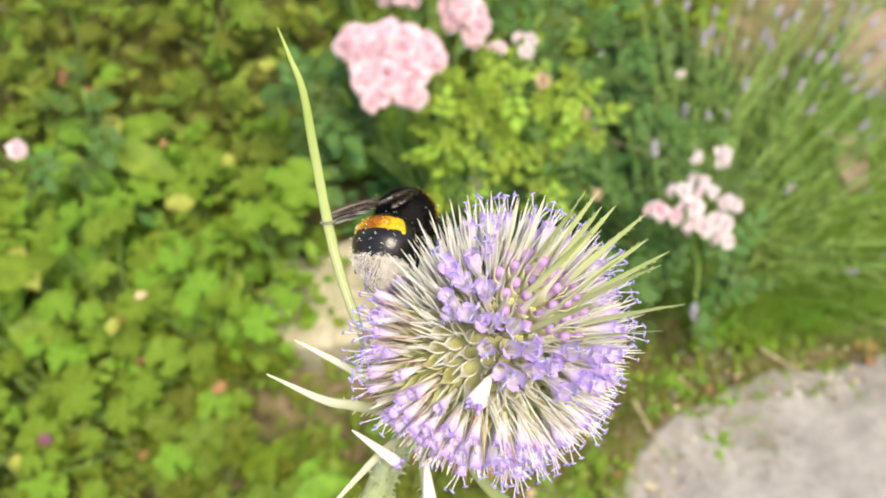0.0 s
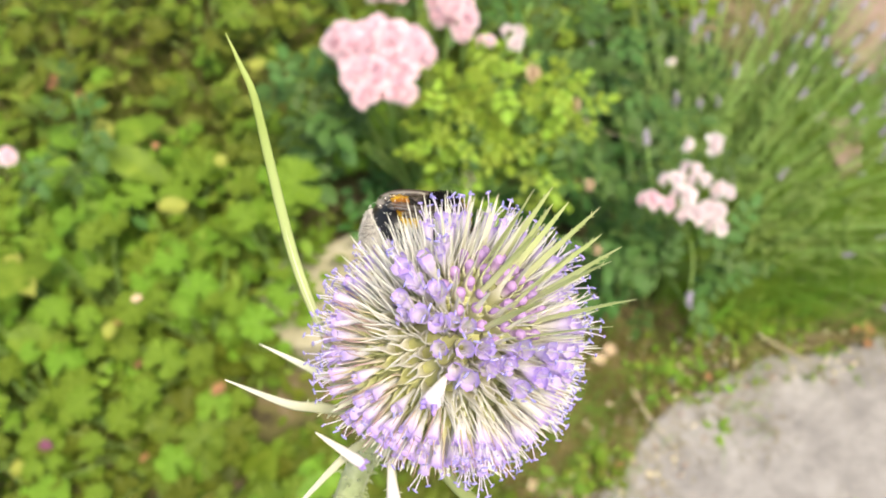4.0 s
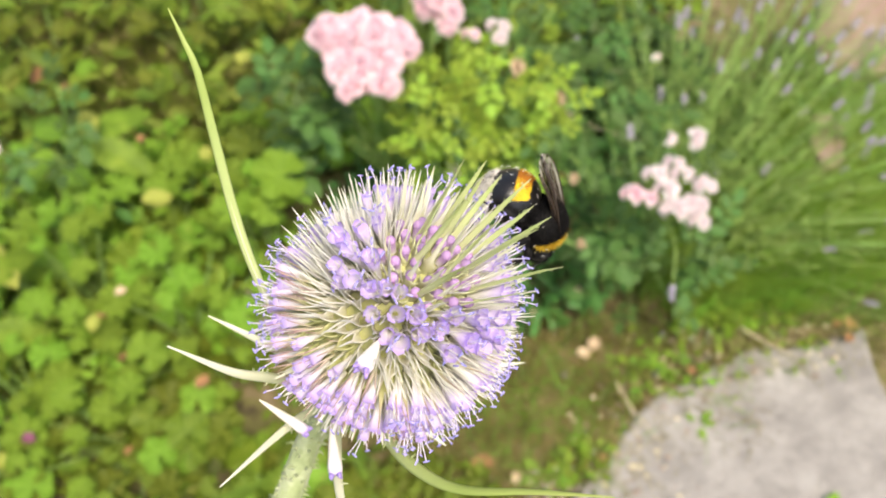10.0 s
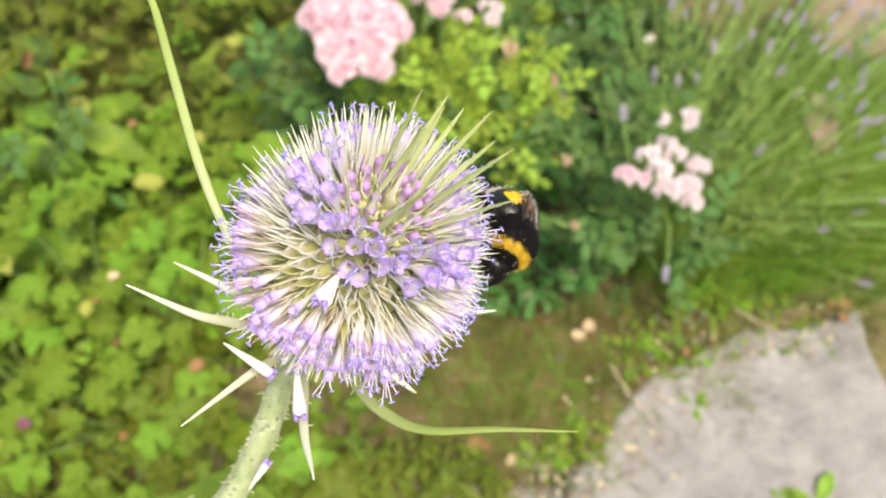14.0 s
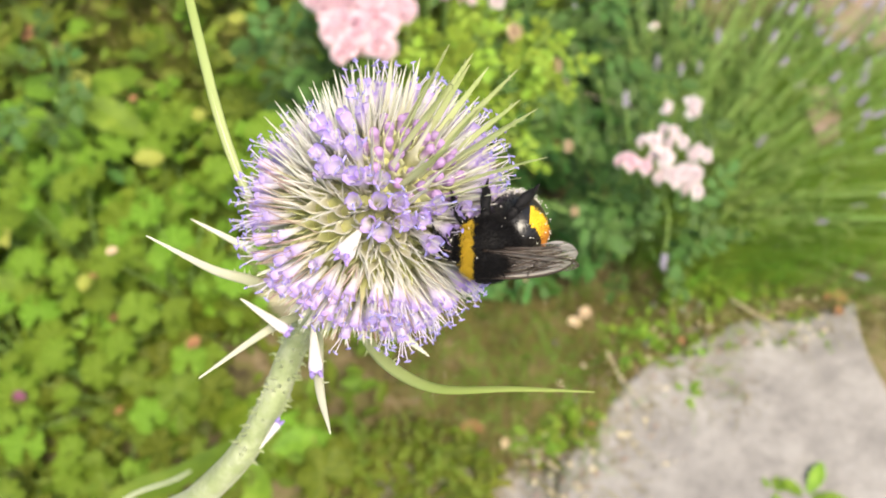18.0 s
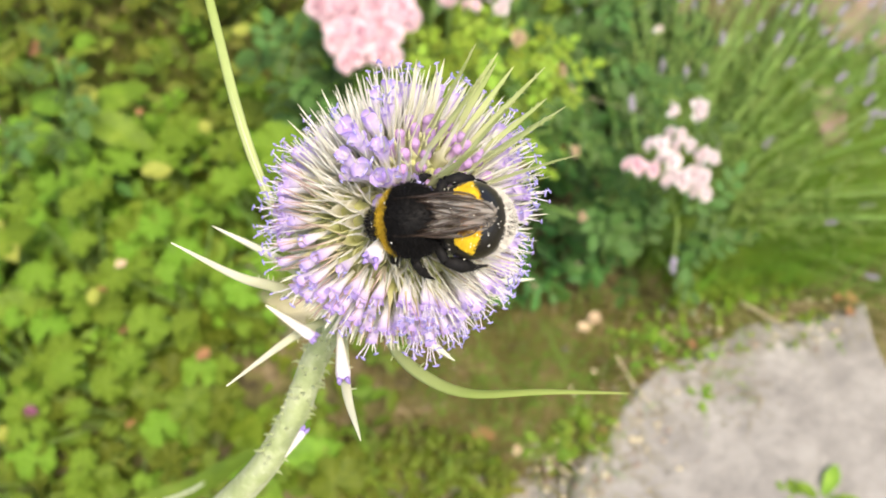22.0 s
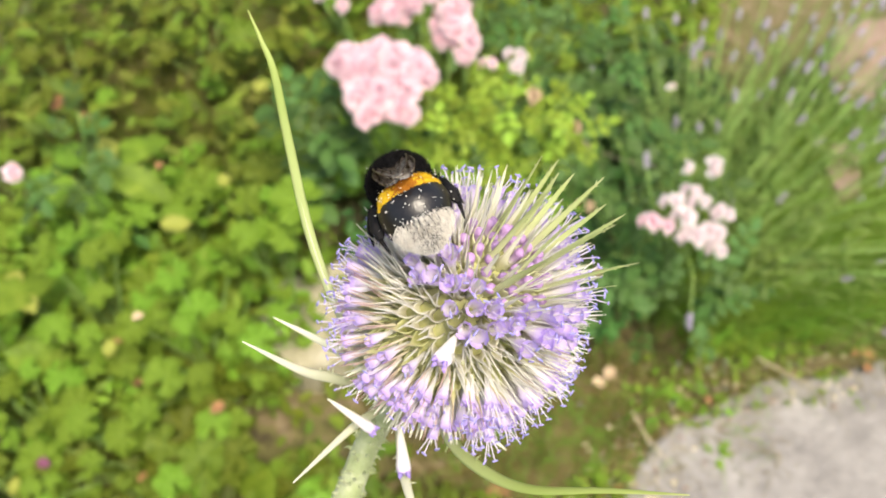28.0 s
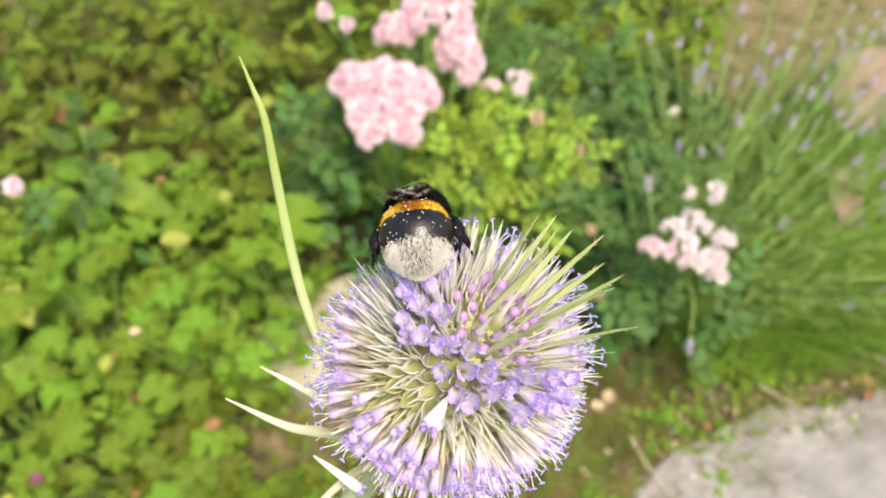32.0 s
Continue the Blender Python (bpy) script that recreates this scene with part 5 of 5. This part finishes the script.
for k, (p, sz) in enumerate((((-0.2100, 0.7275, 0.2000), 0.042), ((-0.2384, 0.5844, 0.2000), 0.03), ((-0.2556, 0.4743, 0.2700), 0.045), ((-0.4157, 0.4287, 0.2000), 0.04), ((-0.4381, 0.4590, 0.2000), 0.036), ((-0.3334, 0.3876, 0.1800), 0.03), ((-0.3774, 0.6333, 0.2000), 0.05), ((-0.4343, 0.2737, 0.1000), 0.03))):
    scrap(p, sz * 0.6, YELLOW_LEAF, "yellowed_leaf", "yellowing leaf caught among the green foliage", "leaf", 40 + k)
for k, (p, sz) in enumerate((((-0.5136, 0.8016, 0.1000), 0.04), ((-0.4688, 0.7712, 0.1000), 0.035), ((-0.3207, 0.2961, 0.0500), 0.03), ((-0.2411, 0.3537, 0.1000), 0.03), ((-0.3211, 0.3775, 0.1200), 0.02), ((-0.3234, 0.6247, 0.1800), 0.02), ((-0.3438, 0.4178, 0.1400), 0.02), ((0.1587, 0.7119, 0.1500), 0.03), ((0.1708, 0.6890, 0.1500), 0.03),
                              ((0.1787, 0.7401, 0.1500), 0.022), ((0.1672, 0.5996, 0.1200), 0.022), ((0.1807, 0.2789, 0.0040), 0.03), ((0.1976, 0.2885, 0.0040), 0.022), ((0.5148, 0.4276, 0.0100), 0.026), ((0.5066, 0.4486, 0.0100), 0.025), ((0.3154, 0.3920, 0.0080), 0.018))):
    scrap(p, sz * 0.6, DEAD, "dead_leaf", "curled brown dead leaf among the plants", "dead leaf", 60 + k)
scrap((-0.2954, 0.4014, 0.2200), 0.011, WILTED, "fallen_petal", "pale fallen petal on the green leaves", "petal", 81)
scrap((-0.4017, 0.2905, 0.1200), 0.014, MAGENTA, "wilted_bloom", "wilted dark red bloom low in the bed", "flower", 82)
scrap((0.2840, 0.7137, 0.2000), 0.013, PALE_PETAL, "fallen_petal", "white fallen petal caught in the lavender", "petal", 83)


def grit(regions, count, seed):
    r = random.Random(seed)
    s = Shape()
    for _ in range(count):
        x0, x1, y0, y1 = regions[r.randrange(len(regions))]
        q = r.uniform(0.0012, 0.004)
        s.ball((r.uniform(x0, x1), r.uniform(y0, y1), 0.003), (q, q * r.uniform(0.6, 1.0), q * 0.6), 6, 4, r.randrange(3), 0.5, 0.3)
    tagged(link("grit", s.mesh("grit", [STONE, SANDSTONE, STRAW])), "loose grit and crumbs of stone along the paving edge", "grit", kind="stuff")


grit([(0.16, 0.3, 0.24, 0.4), (0.28, 0.5, 0.38, 0.45), (0.1, 0.2, 0.2, 0.28)], 260, 51)


def sprig(ctrl, label):
    s = Shape().tube(curve_points(ctrl, 8), [0.9 * MM] * 8, 5)
    ob = tagged(link("lavender_sprig", s.mesh("lavender_sprig", [LAV_STEM])), label, "lavender")
    d = Vector(ctrl[-1]) - Vector(ctrl[-2])
    link("flower_spike", SPIKES[0], ob, frame_of(Vector(ctrl[-1]), d) @ Matrix.Scale(0.016, 4))


sprig([(0.2408, 0.4646, 0.2498), (0.2465, 0.4211, 0.2462), (0.2427, 0.3887, 0.2260)], "lavender sprig hanging over with a grey-violet spike")
sprig([(0.2265, 0.4659, 0.2270), (0.2129, 0.4977, 0.2705), (0.2101, 0.5238, 0.2868)], "upright lavender sprig with a dark violet spike")


def sprout(p, leaves, size, seed):
    """A small rosette weed."""
    r = random.Random(seed)
    plant = tagged(new("weed"), "small bright green rosette weed in the paving joint", "weed", "weeds")
    plant.location = p
    for k in range(leaves):
        a = k * 2.4 + r.uniform(-0.3, 0.3)
        s = Shape()
        rows = []
        l = size * r.uniform(0.7, 1.1)
        for i in range(8):
            f = i / 7
            w = 0.2 * l * math.sin(math.pi * (0.06 + 0.9 * f ** 1.3))
            rows.append([s.vert((l * f * math.cos(a) - q * w * math.sin(a), l * f * math.sin(a) + q * w * math.cos(a), l * (0.55 * f - 0.3 * f * f) + 0.2 * w * abs(q)), f) for q in (-1, 0, 1)])
        for u, v in zip(rows, rows[1:]):
            for q in range(2):
                s.face((u[q], u[q + 1], v[q + 1], v[q]))
        part("leaf", s, [LEAF], plant)


ground_cover((0.2731, 0.3882, 0.0000)[0], (0.2731, 0.3882, 0.0000)[1], 0.06, 0.035, 70, LEAF, "ground_cover", "small green weeds at the paving edge", 0.012, 0.015, 16)
ground_cover((0.3901, 0.4703, 0.0000)[0], (0.3901, 0.4703, 0.0000)[1], 0.09, 0.025, 160, LEAF, "ground_cover", "small green weeds at the paving edge", 0.014, 0.02, 17)
ground_cover((0.1758, 0.2865, 0.0000)[0], (0.1758, 0.2865, 0.0000)[1], 0.04, 0.03, 60, LEAF, "ground_cover", "small green weeds at the paving edge", 0.012, 0.02, 18)
sprout((0.4270, 0.2060, 0.0000), 4, 0.042, 1)
sprout((0.3900, 0.2140, 0.0000), 4, 0.022, 2)
sprout((0.1308, 0.2680, -0.0040), 6, 0.036, 3)
sprout((0.3139, 0.4413, 0.0000), 4, 0.022, 4)
sprout((0.3758, 0.4708, 0.0000), 6, 0.04, 6)
sprout((0.3141, 0.3280, 0.0000), 4, 0.025, 7)



def broad_plant(p, leaves, size, label, seed, height, spread):
    """A dock-like plant: a few broad smooth leaves on stalks."""
    r = random.Random(seed)
    plant = tagged(new("broad_leaf_plant"), label, "plant", "leafy bedding plants")
    plant.location = (p[0], p[1], -0.012)
    for k in range(leaves):
        a = k * 2.4 + r.uniform(-0.4, 0.4)
        l = size * r.uniform(0.75, 1.1)
        top = Vector((math.cos(a) * spread * 0.4, math.sin(a) * spread * 0.4, height * r.uniform(0.7, 1.0)))
        m = frame_of(top, (math.cos(a) * 0.3 + r.uniform(-0.2, 0.2), math.sin(a) * 0.3 - 0.2, 1), (math.cos(a), math.sin(a), 0))
        s = Shape()
        rows = []
        for i in range(12):
            f = i / 11
            w = 0.26 * l * math.sin(math.pi * (0.05 + 0.93 * f ** 0.85)) ** 0.8
            rows.append([s.vert((l * f, q * w, 0.16 * w * abs(q) - 0.22 * l * f * f + 0.012 * l * math.sin(9 * f + 4 * q)), f) for q in (-1, -0.6, -0.2, 0, 0.2, 0.6, 1)])
        for u, v in zip(rows, rows[1:]):
            for q in range(6):
                s.face((u[q], u[q + 1], v[q + 1], v[q]))
        lf = part("leaf", s, [LEAF], plant)
        lf.matrix_basis = m
        st = Shape().tube(curve_points([(0, 0, 0), top * 0.5 + Vector((0, 0, height * 0.1)), top], 6), [1.8 * MM] * 6, 6)
        part("stalk", st, [LAV_STEM], plant)


broad_plant((-0.47, 0.40), 5, 0.075, "bushy plant with broad smooth green leaves", 71, 0.24, 0.05)
broad_plant((-0.4, 0.62), 5, 0.08, "bushy plant with broad arching yellow-green leaves", 72, 0.2, 0.06)
broad_plant((-0.17, 0.25), 4, 0.07, "low plant with long yellow-green leaves by the paving", 74, 0.08, 0.04)


# ------------------------------------------------------------------ what moves
BEE_PATH = [
    (0, -0.00431, 0.05597, 0.86774, -37.4, 41.0, 47.0),
    (1, -0.00121, 0.05767, 0.86283, -25.2, 51.0, 32.2),
    (2, 0.00133, 0.05764, 0.86390, -36.7, 64.5, 23.3),
    (3, 0.00444, 0.05814, 0.86290, -6.6, 50.5, 28.8),
    (3.5, 0.00466, 0.05806, 0.86263, -8.6, 47.1, 22.0),
    (5.5, 0.00887, 0.06229, 0.86374, -33.5, 9.2, -22.7),
    (6, 0.01349, 0.06187, 0.86144, -61.1, 18.8, -35.1),
    (6.5, 0.01525, 0.06164, 0.86021, -66.2, 32.8, -28.1),
    (7, 0.01523, 0.06036, 0.86090, -67.7, 41.6, -30.1),
    (7.5, 0.01642, 0.06054, 0.86148, -56.3, 43.3, -27.5),
    (8, 0.01796, 0.06038, 0.86076, -48.3, 53.8, -31.1),
    (8.5, 0.01859, 0.05963, 0.86126, -53.4, 59.0, -37.6),
    (9, 0.02085, 0.05546, 0.86169, -88.4, 64.0, -84.2),
    (10, 0.02419, 0.05453, 0.86167, -56.5, 57.0, -71.8),
    (11, 0.02298, 0.05116, 0.85774, -112.6, 51.6, -115.0),
    (12, 0.02431, 0.04746, 0.85915, -78.5, 2.0, -97.2),
    (13, 0.02294, 0.04774, 0.85530, -95.1, -8.5, -117.8),
    (14, 0.02416, 0.04713, 0.85546, -54.4, -4.2, -115.0),
    (14.5, 0.02613, 0.04396, 0.85745, -52.2, 9.2, -99.1),
    (16.5, 0.02171, 0.03549, 0.86558, -84.1, 16.2, -151.9),
    (17, 0.01993, 0.03268, 0.86744, -83.4, 7.7, -169.1),
    (18, 0.01746, 0.03249, 0.87063, -67.7, 0.8, 177.5),
    (19, 0.01282, 0.03323, 0.87478, -42.6, -8.1, 161.8),
    (20, 0.00965, 0.03350, 0.87601, -34.7, 0.1, 169.6),
    (21, 0.00732, 0.03296, 0.87647, -28.0, 18.0, 168.0),
    (22, 0.00696, 0.03311, 0.87570, -26.0, 24.0, 167.8),
    (23, 0.00515, 0.03557, 0.87844, -25.6, -2.2, 153.9),
    (24, 0.00154, 0.03890, 0.87905, -30.3, 21.3, 136.2),
    (25, 0.00071, 0.03987, 0.88071, -34.0, 4.0, 132.9),
    (25.5, 0.00181, 0.04172, 0.87927, -27.0, 19.5, 115.5),
    (27.5, -0.00137, 0.04850, 0.87843, -10.5, 51.1, 106.7),
    (28, -0.00097, 0.04844, 0.87934, -16.2, 51.8, 100.0),
    (28.5, 0.00037, 0.05059, 0.87940, -7.0, 56.4, 97.5),
    (29, -0.00014, 0.05152, 0.87824, -5.0, 52.2, 101.6),
    (30, 0.00114, 0.05100, 0.87908, -16.1, 64.0, 87.8),
    (30.5, -0.00040, 0.05126, 0.87864, 1.3, 58.7, 116.1),
    (31, 0.00012, 0.04970, 0.87874, -19.9, 73.9, 92.9),
    (31.5, 0.00075, 0.05234, 0.87877, -9.8, 57.5, 91.1),
    (32, 0.00161, 0.05229, 0.87759, -19.0, 70.7, 77.1),
]


def wing_pose(y, fore, spread, lift):
    """A wing's pose on the bee: spread in degrees from the body's line, lift up from its back."""
    m = Matrix.Translation(((0.6 if fore else -0.6) * BEE_MM, y * (1.9 if fore else 1.7) * BEE_MM, (2.4 if fore else 2.1) * BEE_MM))
    return m @ Matrix.Rotation(radians(-y * spread), 4, "Z") @ Matrix.Rotation(radians(lift), 4, "Y") @ Matrix.Rotation(radians(y * 18), 4, "X")


BENDS = [(0, -53), (1, -56), (2, -63), (3, -40), (3.5, -42), (5.5, -59), (6, -53), (6.5, -51), (7, -54), (7.5, -55), (8, -58), (8.5, -61), (9, -67), (10, -70), (11, -66), (12, -51), (13, -45), (14, -53), (14.5, -53), (16.5, -82), (17, -79), (18, -85), (19, -51), (20, -40), (21, -49), (22, -48), (23, -42), (24, -40), (25, -42), (25.5, -48), (27.5, -46), (28, -55), (28.5, -65), (29, -61), (30, -69), (30.5, -61), (31, -69), (31.5, -66), (32, -64)]
# seconds, spread and lift of the left wings, spread and lift of the right wings
WINGS = [(0.0, 35, -10, 18, 2), (1.0, 32, -14, 10, 4), (2.0, 30, -20, -4, -6), (3.0, 16, -22, 8, -8), (5.5, 0, -12, 0, -12), (6.0, 2, -18, 2, -18), (7.0, 3, -14, 3, -14), (8.0, 4, -9, 4, -9), (9.0, 2, 0, 2, 0), (11.0, -4, -8, -4, -8), (13.0, -4, -8, -4, -8), (14.0, -6, -16, -6, -16), (16.5, -10, -10, -4, -14), (17.0, -14, -12, -5, -14), (18.0, -11, 0, -5, 0), (19.0, -4, 2, -4, 2),
         (20.0, -5, 3, -5, 3), (21.0, -5, -8, -5, -8), (22.0, -5, -12, -5, -12), (23.0, -8, -5, -8, -5), (24.0, -7, -9, -7, -9), (25.5, -7, -9, -7, -9), (27.5, -4, -8, -6, -8), (29.0, 2, -10, -8, -10), (31.0, -2, -12, -6, -12), (32.0, 0, -12, -4, -12)]


def motions():
    walk(bee, [(t, pose(x, y, z, rx, ry, rz)) for t, x, y, z, rx, ry, rz in BEE_PATH])
    walk(bee_abdomen, [(t, abdomen_pose(b)) for t, b in BENDS])
    for wing, side, fore in bee_wings:
        rows = [(r[0], r[1], r[2]) if side > 0 else (r[0], r[3], r[4]) for r in WINGS]
        walk(wing, [(t, wing_pose(side, fore, sp + (0 if fore else 9), li - (0 if fore else 3))) for t, sp, li in rows])


motions()
